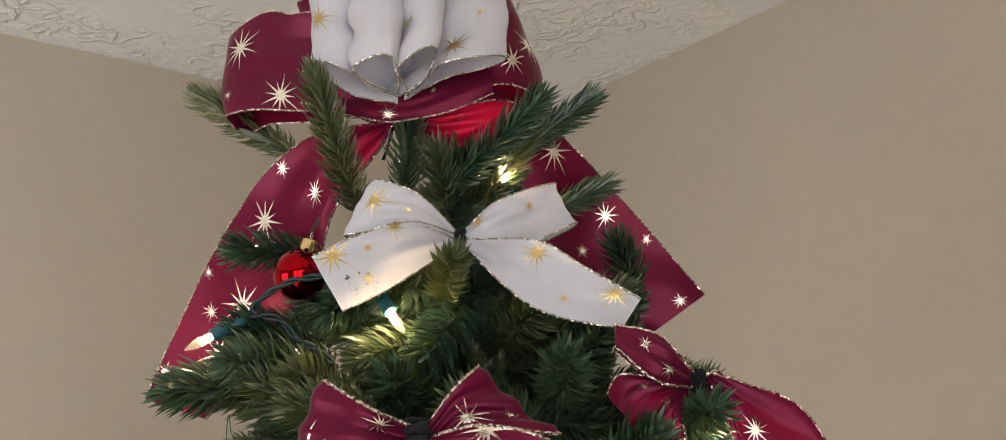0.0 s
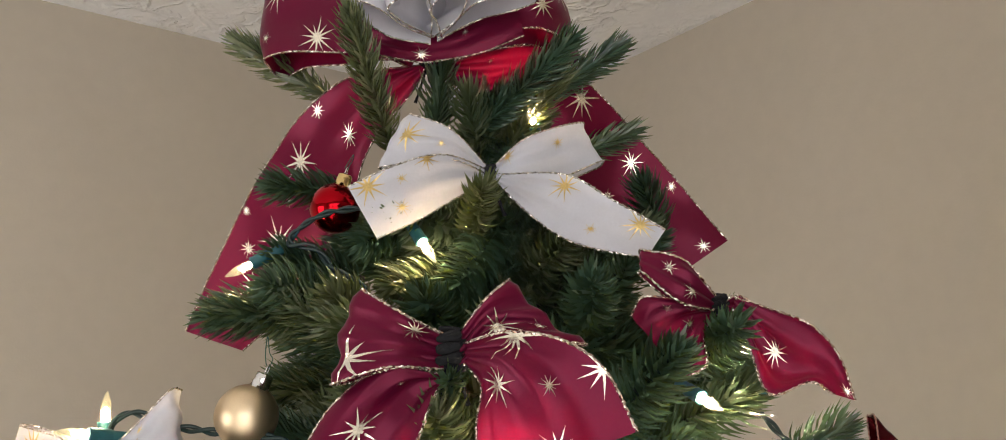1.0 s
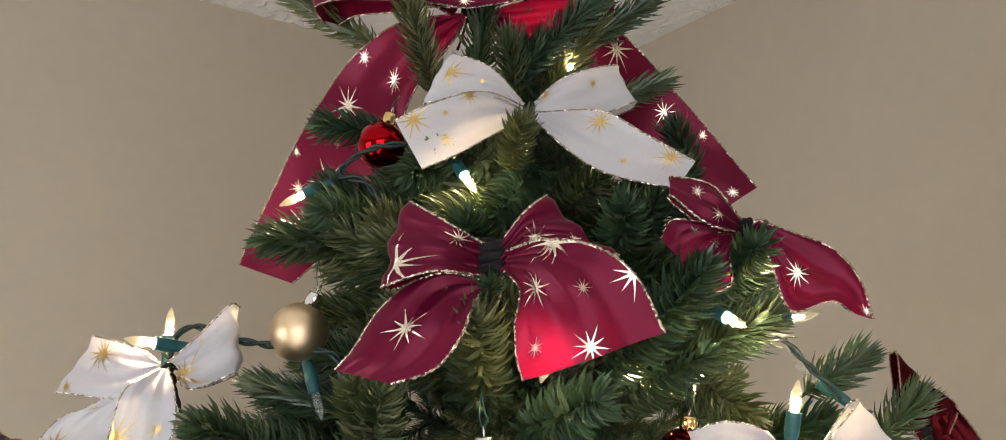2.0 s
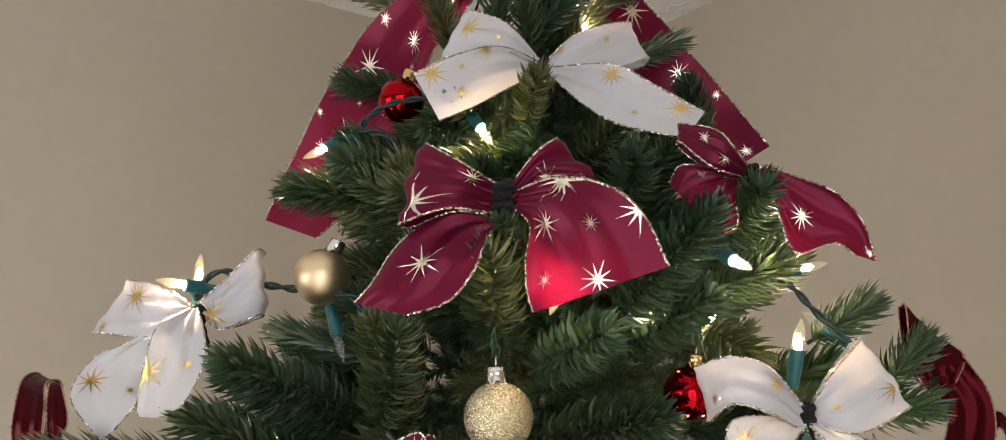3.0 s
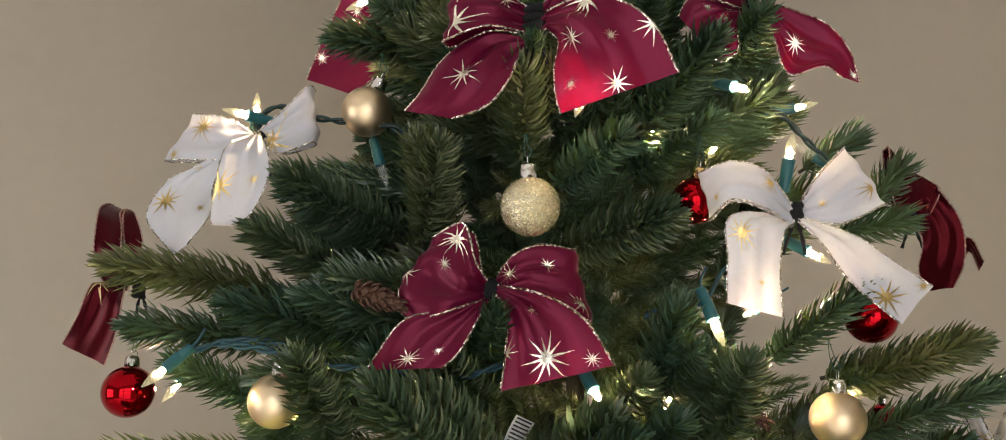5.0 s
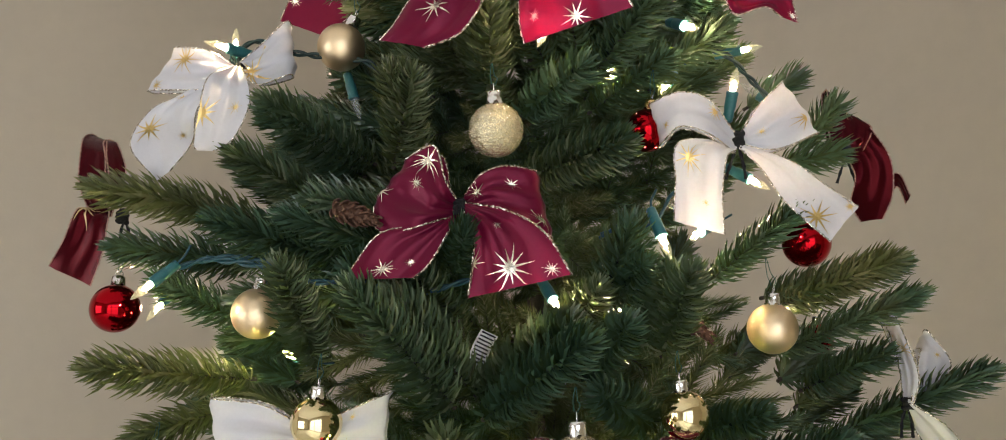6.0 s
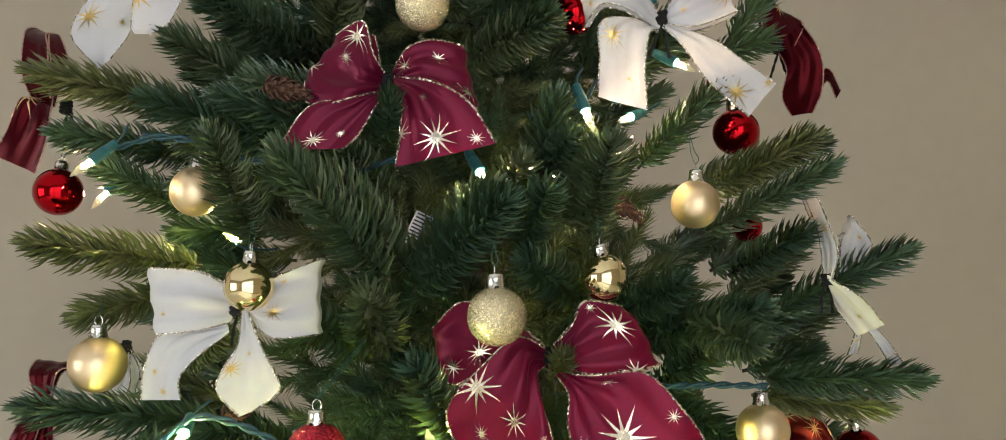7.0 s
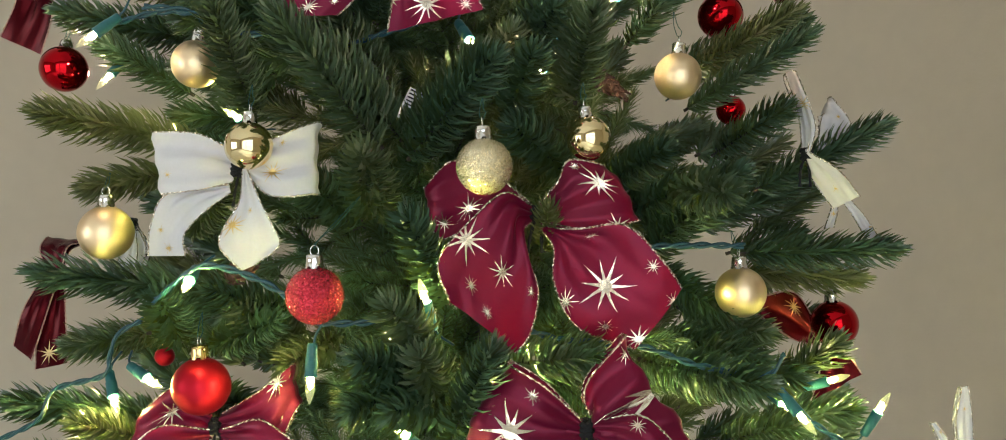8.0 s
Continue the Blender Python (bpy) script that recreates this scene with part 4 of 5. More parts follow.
def pine_cone(tip, foot, half):
    tip, foot = Vector(tip), Vector(foot)
    long = (tip - foot).length
    o = new("pine_cone")
    o.matrix_world = Matrix.Translation(foot) @ turn_to(tip - foot)
    tagged(o, "brown open pine cone tucked among the branches", "pine cone", "pine cones")
    part("core", mesh("core", *lathe([(0.0005, 0), (half * 0.5, long * 0.1), (half * 0.45, long * 0.6), (0.001, long)], 10), CONE), o)
    for k in range(44):
        h = k / 44
        a = k * 2.39996
        w = half * (0.55 + 0.5 * math.sin(math.pi * min(h * 1.1 + 0.12, 1)))
        s = part("scale", SCALE, o)
        s.matrix_basis = pose(0, 0, long * h, 0, 0, math.degrees(a)) @ pose(0, half * 0.2, 0, 20 + 45 * h, 0, 0) @ Matrix.Diagonal((w * 0.55, w * 0.8, w * 0.8, 1))
    CLEAR.append(((tip + foot) / 2, 0.03))
    return o


# ---- care tag ----
TAG = mat("tag_paper", (0.70, 0.71, 0.74), 0.5)
INK = mat("tag_ink", (0.02, 0.02, 0.03), 0.6)


def care_tag(at, m):
    o = new("care_tag")
    o.matrix_world = Matrix.Translation(at) @ m
    tagged(o, "curled white paper tag with rows of small dark print", "tag")
    W, L, n = 0.016, 0.030, 10
    ring = lambda y, lift: [(x * W / 2, 0.012 * math.cos(y * 1.9) - lift, y * L) for x in (-1, 1)]
    v, f = [], []
    for i in range(n + 1):
        y = i / n - 0.5
        v += ring(y, 0) + [(p[0], p[1] + 0.0004, p[2]) for p in ring(y, 0)]
    for i in range(n):
        a, c = 4 * i, 4 * i + 4
        f += [(a, a + 1, c + 1, c), (a + 2, c + 2, c + 3, a + 3), (a, c, c + 2, a + 2), (a + 1, a + 3, c + 3, c + 1)]
    part("paper", mesh("paper", v, f, TAG), o)
    for k in range(9):
        y = -0.42 + k * 0.105
        v = []
        for q in (y, y + 0.045):
            v += [(s * W * 0.40, 0.012 * math.cos(q * 1.9) - 0.0005, q * L) for s in (-1, 1)]
        part("print_bar", mesh("print_bar", v, [(0, 1, 3, 2)], INK), o)
    return o


# balls: kind, centre, radius, place of the cap
ball("red_shiny", (-0.143, 0.630, 1.622), 0.0192, (-0.137, 0.630, 1.642))
ball("gold_matte", (-0.190, 0.585, 1.470), 0.0211, (-0.180, 0.585, 1.493))
ball("gold_glitter", (-0.047, 0.470, 1.371), 0.0204, (-0.048, 0.470, 1.391))
ball("red_shiny", (0.073, 0.545, 1.385), 0.0179, (0.077, 0.545, 1.409))
ball("red_shiny", (-0.374, 0.565, 1.240), 0.0205, (-0.377, 0.575, 1.263))
ball("gold_matte", (-0.241, 0.530, 1.236), 0.0204, (-0.238, 0.530, 1.261))
ball("red_shiny", (0.230, 0.650, 1.300), 0.0221, (0.228, 0.650, 1.323))
ball("gold_matte", (0.171, 0.550, 1.224), 0.0202, (0.172, 0.550, 1.248))
ball("red_shiny", (0.246, 0.680, 1.212), 0.0148, (0.246, 0.680, 1.227))
ball("gold_shiny", (-0.174, 0.462, 1.159), 0.0185, (-0.173, 0.462, 1.179))
ball("gold_shiny", (0.089, 0.482, 1.164), 0.0177, (0.086, 0.482, 1.186))
ball("gold_glitter", (0.010, 0.420, 1.138), 0.0205, (0.009, 0.420, 1.161))
ball("gold_matte", (-0.331, 0.555, 1.093), 0.0236, (-0.331, 0.555, 1.116))
ball("red_glitter", (-0.113, 0.420, 1.046), 0.0209, (-0.113, 0.420, 1.069), (-0.089, 0.470, 1.120))
ball("red_matte", (-0.222, 0.490, 0.969), 0.0232, (-0.223, 0.490, 0.993))
ball("gold_matte", (0.225, 0.560, 1.037), 0.0220, (0.224, 0.560, 1.061))
ball("red_shiny", (0.336, 0.650, 1.000), 0.0227, (0.334, 0.650, 1.025))
ball("red_matte", (-0.306, 0.620, 0.975), 0.0093, (-0.306, 0.620, 0.984))
# lamps of the light string: foot of the socket, tip of the bulb, lit
bulb((-0.173, 0.620, 1.593), (-0.217, 0.610, 1.569), True)
bulb((-0.0840, 0.606, 1.6045), (-0.0632, 0.592, 1.5716), True)
bulb((-0.075, 0.725, 1.725), (-0.080, 0.715, 1.748), True)
bulb((-0.268, 0.562, 1.459), (-0.296, 0.540, 1.463), True)
bulb((-0.285, 0.585, 1.449), (-0.285, 0.585, 1.489), True)
bulb((-0.188, 0.600, 1.451), (-0.175, 0.600, 1.408), False)
bulb((0.098, 0.560, 1.480), (0.114, 0.530, 1.465), True)
bulb((0.149, 0.650, 1.477), (0.194, 0.645, 1.485), True)
bulb((0.134, 0.530, 1.384), (0.143, 0.527, 1.432), True)
bulb((-0.006, 0.466, 1.457), (-0.016, 0.455, 1.429), True)
bulb((0.074, 0.510, 1.307), (0.084, 0.500, 1.277), True)
bulb((-0.013, 0.510, 1.260), (0.003, 0.490, 1.232), True)
bulb((0.161, 0.570, 1.348), (0.175, 0.560, 1.338), True)
bulb((-0.310, 0.520, 1.270), (-0.335, 0.510, 1.247), True)
bulb((-0.352, 0.620, 1.251), (-0.367, 0.610, 1.229), True)
bulb((-0.223, 0.600, 1.196), (-0.233, 0.575, 1.204), True)
bulb((0.202, 0.630, 1.235), (0.213, 0.620, 1.242), True)
bulb((-0.215, 0.460, 1.064), (-0.209, 0.420, 1.049), True)
bulb((-0.034, 0.470, 1.021), (-0.042, 0.456, 1.056), True)
bulb((-0.119, 0.440, 1.021), (-0.121, 0.435, 0.965), True)
bulb((-0.311, 0.530, 0.989), (-0.258, 0.500, 0.965), True)
bulb((-0.316, 0.530, 0.974), (-0.300, 0.510, 0.939), True)
bulb((0.229, 0.500, 0.977), (0.263, 0.480, 0.932), True)
bulb((0.330, 0.580, 0.899), (0.356, 0.570, 0.948), True)
bulb((0.302, 0.620, 0.945), (0.336, 0.610, 0.957), True)
bulb((0.197, 0.620, 1.422), (0.169, 0.630, 1.446), False)
bulb((0.100, 0.550, 1.319), (0.092, 0.570, 1.332), False)
bulb((0.012, 0.690, 1.699), (0.006, 0.667, 1.712), True)
bulb((-0.008, 0.708, 1.752), (-0.003, 0.686, 1.766), True)
bulb((0.128, 0.600, 1.308), (0.112, 0.580, 1.299), True)
bulb((0.063, 0.580, 1.257), (0.047, 0.560, 1.241), True)
bulb((0.054, 0.500, 0.981), (0.044, 0.475, 0.994), True)
bulb((0.034, 0.525, 0.992), (0.026, 0.502, 1.000), True)
bulb((-0.062, 0.485, 1.004), (-0.070, 0.458, 1.015), True)
bulb((-0.044, 0.500, 0.960), (-0.053, 0.468, 0.973), True)
bulb((0.127, 0.530, 1.032), (0.134, 0.510, 1.022), True)
bulb((0.269, 0.600, 0.935), (0.277, 0.580, 0.928), True)
bulb((-0.371, 0.570, 0.922), (-0.348, 0.550, 0.938), True)
bulb((0.123, 0.520, 0.954), (0.136, 0.500, 0.947), True)
bulb((0.057, 0.600, 1.243), (0.050, 0.580, 1.228), True)
bulb((0.106, 0.635, 1.450), (0.095, 0.615, 1.432), True)
bulb((0.045, 0.585, 1.449), (0.050, 0.565, 1.436), True)
# the string goes on round the lower branches
for foot, tip in (((-0.108, 0.415, 0.882), (-0.094, 0.392, 0.896)), ((-0.030, 0.408, 0.884), (-0.042, 0.386, 0.898)), ((0.036, 0.468, 0.952), (0.028, 0.452, 0.971)),
                  ((-0.160, 0.430, 0.850), (-0.175, 0.410, 0.862)), ((0.215, 0.455, 0.868), (0.232, 0.440, 0.880)), ((0.405, 0.640, 0.872), (0.425, 0.650, 0.884)),
                  ((-0.330, 0.470, 0.868), (-0.345, 0.450, 0.880)), ((-0.050, 0.455, 0.935), (-0.064, 0.445, 0.951))):
    bulb(foot, tip, True)
# cables
cable([(-0.115, 0.612, 1.618), (-0.146, 0.612, 1.614), (-0.168, 0.612, 1.601), (-0.171, 0.612, 1.592), (-0.153, 0.612, 1.588), (-0.139, 0.612, 1.572), (-0.127, 0.612, 1.566), (-0.115, 0.612, 1.556)])
cable([(-0.286, 0.578, 1.460), (-0.280, 0.578, 1.452), (-0.276, 0.578, 1.468), (-0.262, 0.578, 1.474), (-0.242, 0.578, 1.466), (-0.213, 0.578, 1.461), (-0.167, 0.578, 1.455), (-0.154, 0.578, 1.441)])
cable([(-0.315, 0.530, 1.270), (-0.279, 0.530, 1.280), (-0.243, 0.530, 1.279), (-0.201, 0.530, 1.262), (-0.159, 0.530, 1.261), (-0.118, 0.530, 1.251), (-0.077, 0.530, 1.261), (-0.051, 0.530, 1.268)])
cable([(0.034, 0.550, 1.299), (0.055, 0.550, 1.308), (0.078, 0.550, 1.309), (0.092, 0.550, 1.332), (0.101, 0.550, 1.334)])
cable([(-0.239, 0.440, 1.041), (-0.208, 0.440, 1.065), (-0.188, 0.440, 1.066), (-0.161, 0.440, 1.057), (-0.136, 0.440, 1.042), (-0.119, 0.440, 1.026), (-0.092, 0.440, 1.024), (-0.066, 0.440, 1.026)])
cable([(-0.430, 0.525, 0.910), (-0.377, 0.525, 0.933), (-0.361, 0.525, 0.960), (-0.319, 0.525, 0.972), (-0.313, 0.525, 0.990), (-0.306, 0.525, 1.007), (-0.285, 0.525, 1.019)])
cable([(0.039, 0.500, 1.012), (0.070, 0.500, 1.004), (0.131, 0.500, 0.998), (0.177, 0.500, 0.983), (0.229, 0.500, 0.975), (0.245, 0.500, 0.992)])
cable([(0.238, 0.535, 0.972), (0.266, 0.535, 0.940), (0.295, 0.535, 0.918), (0.316, 0.535, 0.908)])
cable([(0.140, 0.610, 1.472), (0.156, 0.610, 1.464), (0.171, 0.610, 1.447), (0.194, 0.610, 1.421)])
cable([(-0.273, 0.500, 1.278), (-0.243, 0.500, 1.275), (-0.213, 0.500, 1.267)])
cable([(0.135, 0.520, 1.078), (0.177, 0.520, 1.079), (0.219, 0.520, 1.078)])
# pine cones: tip, foot, half width
pine_cone((-0.134, 0.475, 1.304), (-0.174, 0.500, 1.317), 0.012)
pine_cone((0.132, 0.600, 1.215), (0.092, 0.620, 1.246), 0.013)
pine_cone((-0.183, 0.520, 1.076), (-0.213, 0.530, 1.051), 0.013)
care_tag((-0.062, 0.575, 1.206), pose(0, 0, 0, 0, 25, 15))


# ---- the tree ----
tree = new("christmas_tree")
tree.location = (-0.02, 0.70, 0)
tagged(tree, "green artificial Christmas tree hung with bows, balls and lights", "christmas tree")
AXIS = Vector((-0.02, 0.70, 0))


def needles(rnd, length, foot, way, per_cm, size, fine):
    """Needles in a spiral round a stem: verts and faces."""
    way = way.normalized()
    x = way.orthogonal().normalized()
    y = way.cross(x)
    v, f = [], []
    n = int(length * 100 * per_cm)
    for k in range(n):
        h = (k + rnd.random()) / n
        a = k * 2.39996 + rnd.uniform(-0.3, 0.3)
        out = x * math.cos(a) + y * math.sin(a)
        lean = radians(56 - 22 * h ** 2 + rnd.uniform(-9, 9))
        if h > 0.96:
            lean *= rnd.uniform(0.1, 0.8)
        d = way * math.cos(lean) + out * math.sin(lean)
        lng = size * rnd.uniform(0.8, 1.12) * (0.55 + 0.45 * min(1, (1 - h) * 5)) * (0.7 + 0.3 * min(1, h * 5))
        p = foot + way * (length * h)
        s = d.cross(out)
        s = s.normalized() if s.length > 1e-4 else y
        u = s.cross(d).normalized()
        r = 0.00128 if fine else 0.00125
        i = len(v)
        tip = p + d * lng + way * (lng * 0.26)
        if fine:
            mid = p + d * (lng * 0.74) + way * (lng * 0.08)
            v += [p + s * r, p - s * r * 0.6 + u * r * 0.6, p - s * r * 0.6 - u * r * 0.6, mid + s * r, mid - s * r * 0.7 + u * r * 0.6, mid - s * r * 0.7 - u * r * 0.6, tip]
            f += [(i, i + 1, i + 4, i + 3), (i + 1, i + 2, i + 5, i + 4), (i + 2, i, i + 3, i + 5), (i + 3, i + 4, i + 6), (i + 4, i + 5, i + 6), (i + 5, i + 3, i + 6)]
        else:
            v += [p + s * r, p - s * r * 0.6 + u * r * 0.6, p - s * r * 0.6 - u * r * 0.6, tip]
            f += [(i, i + 1, i + 3), (i + 1, i + 2, i + 3), (i + 2, i, i + 3)]
    return v, f


def twig_mesh(name, twigs, seed, fine, per_cm=22):
    """twigs: (foot, way, length). One mesh, stems and needles."""
    rnd = random.Random(seed)
    v, f, mats = [], [], []
    for foot, way, length in twigs:
        a, b = needles(rnd, length, foot, way, per_cm, 0.0235 if fine else 0.0205, fine)
        k = len(v)
        v += a
        f += [tuple(i + k for i in q) for q in b]
        mats += [0] * len(b)
        a, b = tube([foot - way.normalized() * 0.004, foot + way.normalized() * (length * 0.5), foot + way.normalized() * (length * 0.97)], lambda i: 0.0017 - 0.0005 * i, 5)
        k = len(v)
        v += a
        f += [tuple(i + k for i in q) for q in b]
        mats += [1] * len(b)
    d = mesh(name, v, f, NEEDLE, False)
    d.materials.append(BARK)
    d.polygons.foreach_set("material_index", mats)
    return d


Z = Vector((0, 0, 1))
TIP_LENGTHS = (0.05, 0.075, 0.10, 0.13, 0.17)
TIPS = [[twig_mesh("branch_tip", [(Vector((0, 0, 0)), Z, q)], 10 * i + k, True, 25) for k in range(3)] for i, q in enumerate(TIP_LENGTHS)]
_pick = random.Random(5)


def sprig(tip, foot, full):
    """One bushy branch tip, from foot to tip, and the bare stem behind it."""
    tip, foot = Vector(tip), Vector(foot)
    long = (tip - foot).length
    i = min(range(len(TIP_LENGTHS)), key=lambda q: abs(TIP_LENGTHS[q] - long))
    o = part("branch_tip", _pick.choice(TIPS[i]), tree)
    k = long / TIP_LENGTHS[i]
    o.matrix_basis = Matrix.Translation(foot - AXIS) @ turn_to(tip - foot) @ pose(0, 0, 0, 0, 0, _pick.uniform(0, 360)) @ Matrix.Diagonal((full * 1.12, full * 1.12, k, 1))


# outer sprigs: tip, foot, fullness
sprig((-0.125, 0.585, 1.761), (-0.104, 0.660, 1.673), 0.85)
sprig((0.040, 0.620, 1.747), (-0.035, 0.680, 1.697), 0.88)
sprig((0.088, 0.710, 1.780), (0.019, 0.700, 1.731), 0.8)
sprig((-0.257, 0.730, 1.807), (-0.166, 0.710, 1.742), 0.85)
sprig((0.095, 0.730, 1.707), (0.043, 0.710, 1.682), 0.75)
sprig((0.099, 0.690, 1.649), (0.115, 0.720, 1.613), 0.9)
sprig((-0.200, 0.655, 1.649), (-0.145, 0.690, 1.651), 0.9)
sprig((-0.064, 0.670, 1.749), (-0.072, 0.690, 1.693), 1)
sprig((-0.223, 0.600, 1.540), (-0.133, 0.660, 1.554), 1.1)
sprig((-0.176, 0.575, 1.557), (-0.122, 0.650, 1.557), 1.1)
sprig((-0.028, 0.570, 1.619), (-0.040, 0.640, 1.600), 0.75)
sprig((-0.054, 0.600, 1.551), (-0.019, 0.660, 1.612), 1.1)
sprig((-0.117, 0.600, 1.588), (-0.085, 0.660, 1.625), 0.9)
sprig((0.030, 0.612, 1.588), (-0.009, 0.690, 1.558), 1)
sprig((0.041, 0.530, 1.545), (0.039, 0.620, 1.517), 1)
sprig((0.072, 0.600, 1.568), (0.050, 0.670, 1.535), 0.9)
sprig((-0.095, 0.600, 1.557), (-0.042, 0.660, 1.579), 1)
sprig((0.034, 0.660, 1.738), (-0.015, 0.700, 1.682), 0.8)
sprig((-0.067, 0.550, 1.539), (-0.054, 0.620, 1.521), 1)
sprig((-0.013, 0.660, 1.719), (-0.041, 0.690, 1.697), 0.9)
sprig((-0.042, 0.650, 1.717), (-0.036, 0.690, 1.681), 0.9)
sprig((0.086, 0.500, 1.499), (0.029, 0.580, 1.436), 1.15)
sprig((0.017, 0.475, 1.420), (-0.029, 0.550, 1.401), 1)
sprig((-0.052, 0.465, 1.467), (-0.054, 0.540, 1.424), 1)
sprig((-0.135, 0.520, 1.430), (-0.120, 0.580, 1.362), 1.1)
sprig((-0.235, 0.520, 1.407), (-0.167, 0.620, 1.372), 1.1)
sprig((0.222, 0.640, 1.452), (0.177, 0.640, 1.425), 0.9)
sprig((0.252, 0.620, 1.422), (0.224, 0.640, 1.387), 0.9)
sprig((0.140, 0.570, 1.475), (0.077, 0.620, 1.449), 1.1)
sprig((0.117, 0.490, 1.511), (0.108, 0.560, 1.503), 0.8)
sprig((-0.219, 0.600, 1.544), (-0.139, 0.660, 1.540), 1)
sprig((-0.185, 0.620, 1.586), (-0.129, 0.660, 1.574), 1)
sprig((-0.044, 0.455, 1.484), (-0.046, 0.525, 1.476), 0.5)
sprig((0.128, 0.600, 1.409), (0.089, 0.640, 1.441), 1)
sprig((-0.095, 0.580, 1.607), (-0.052, 0.660, 1.611), 1)
sprig((-0.387, 0.545, 1.341), (-0.280, 0.640, 1.325), 1.15)
sprig((-0.380, 0.570, 1.293), (-0.279, 0.640, 1.281), 1.1)
sprig((-0.268, 0.500, 1.307), (-0.169, 0.600, 1.278), 1.15)
sprig((-0.268, 0.540, 1.368), (-0.197, 0.620, 1.329), 1.1)
sprig((-0.239, 0.530, 1.400), (-0.176, 0.620, 1.361), 1.1)
sprig((0.052, 0.500, 1.367), (-0.031, 0.580, 1.350), 1.1)
sprig((0.186, 0.525, 1.317), (0.134, 0.610, 1.264), 0.85)
sprig((0.275, 0.560, 1.281), (0.191, 0.640, 1.238), 1)
sprig((-0.115, 0.510, 1.425), (-0.139, 0.570, 1.362), 1.1)
sprig((-0.070, 0.465, 1.300), (-0.090, 0.540, 1.274), 0.6)
sprig((0.064, 0.500, 1.274), (0.040, 0.580, 1.242), 1)
sprig((0.090, 0.550, 1.449), (0.032, 0.620, 1.418), 1)
sprig((0.248, 0.610, 1.377), (0.203, 0.640, 1.371), 0.9)
sprig((0.018, 0.430, 1.219), (-0.058, 0.530, 1.155), 1.1)
sprig((-0.143, 0.425, 1.253), (-0.084, 0.530, 1.165), 1.15)
sprig((-0.198, 0.445, 1.270), (-0.194, 0.540, 1.194), 1.05)
sprig((-0.365, 0.510, 1.194), (-0.273, 0.620, 1.177), 1.1)
sprig((0.095, 0.475, 1.266), (0.083, 0.550, 1.204), 1.05)
sprig((0.272, 0.515, 1.251), (0.188, 0.600, 1.203), 0.85)
sprig((0.287, 0.580, 1.278), (0.187, 0.640, 1.250), 1)
sprig((0.369, 0.608, 1.187), (0.266, 0.660, 1.131), 1)
sprig((-0.080, 0.430, 1.149), (-0.087, 0.550, 1.109), 1.1)
sprig((0.054, 0.500, 1.301), (0.036, 0.560, 1.241), 1)
sprig((0.029, 0.500, 1.254), (-0.002, 0.570, 1.209), 1)
sprig((-0.341, 0.570, 1.265), (-0.284, 0.630, 1.227), 1)
sprig((0.050, 0.500, 1.369), (-0.008, 0.570, 1.358), 1)
sprig((-0.121, 0.500, 1.274), (-0.085, 0.570, 1.231), 1)
sprig((-0.068, 0.458, 1.292), (-0.085, 0.530, 1.270), 0.6)
sprig((0.154, 0.520, 1.159), (0.109, 0.600, 1.131), 1)
sprig((0.046, 0.460, 1.228), (0.024, 0.540, 1.188), 1)
sprig((0.278, 0.600, 1.203), (0.225, 0.660, 1.166), 1)
sprig((0.218, 0.520, 1.139), (0.142, 0.600, 1.103), 1.1)
sprig((-0.349, 0.560, 1.134), (-0.296, 0.620, 1.151), 1)
sprig((0.377, 0.606, 1.073), (0.253, 0.660, 1.068), 1.05)
sprig((0.351, 0.630, 1.046), (0.251, 0.680, 1.049), 1)
sprig((-0.384, 0.540, 1.059), (-0.261, 0.620, 1.036), 1.15)
sprig((-0.048, 0.440, 1.102), (-0.025, 0.520, 1.034), 1.1)
sprig((-0.057, 0.405, 1.039), (-0.036, 0.470, 1.000), 1)
sprig((-0.089, 0.420, 0.963), (-0.020, 0.520, 0.980), 1.15)
sprig((0.015, 0.400, 1.008), (-0.020, 0.460, 0.931), 1)
sprig((0.094, 0.455, 0.997), (0.015, 0.500, 0.983), 1.1)
sprig((-0.238, 0.450, 1.043), (-0.259, 0.540, 1.000), 1)
sprig((-0.366, 0.560, 0.992), (-0.314, 0.600, 0.999), 1)
sprig((-0.429, 0.570, 0.941), (-0.316, 0.620, 0.920), 1.1)
sprig((0.224, 0.475, 0.969), (0.139, 0.560, 0.979), 1.2)
sprig((0.321, 0.600, 0.988), (0.271, 0.640, 0.940), 1)
sprig((0.329, 0.590, 0.929), (0.264, 0.640, 0.909), 1)
sprig((0.056, 0.450, 1.108), (0.055, 0.530, 1.076), 0.6)
sprig((-0.058, 0.420, 0.963), (-0.004, 0.520, 0.959), 1.1)
sprig((0.198, 0.520, 1.122), (0.145, 0.600, 1.068), 1.1)
sprig((-0.148, 0.500, 1.135), (-0.111, 0.580, 1.104), 1.1)
sprig((-0.089, 0.460, 0.975), (-0.060, 0.540, 1.005), 1)
sprig((-0.187, 0.520, 0.943), (-0.272, 0.600, 0.951), 1)
sprig((0.170, 0.540, 1.123), (0.124, 0.620, 1.109), 1)
sprig((0.279, 0.550, 0.926), (0.217, 0.620, 0.893), 1)
sprig((-0.339, 0.520, 0.933), (-0.296, 0.600, 0.898), 1)
sprig((-0.170, 0.520, 1.018), (-0.253, 0.600, 0.987), 1)
sprig((-0.211, 0.500, 1.125), (-0.264, 0.580, 1.094), 1)
sprig((0.245, 0.560, 1.001), (0.183, 0.620, 1.019), 1.1)
sprig((0.233, 0.530, 0.982), (0.168, 0.600, 0.997), 1.1)
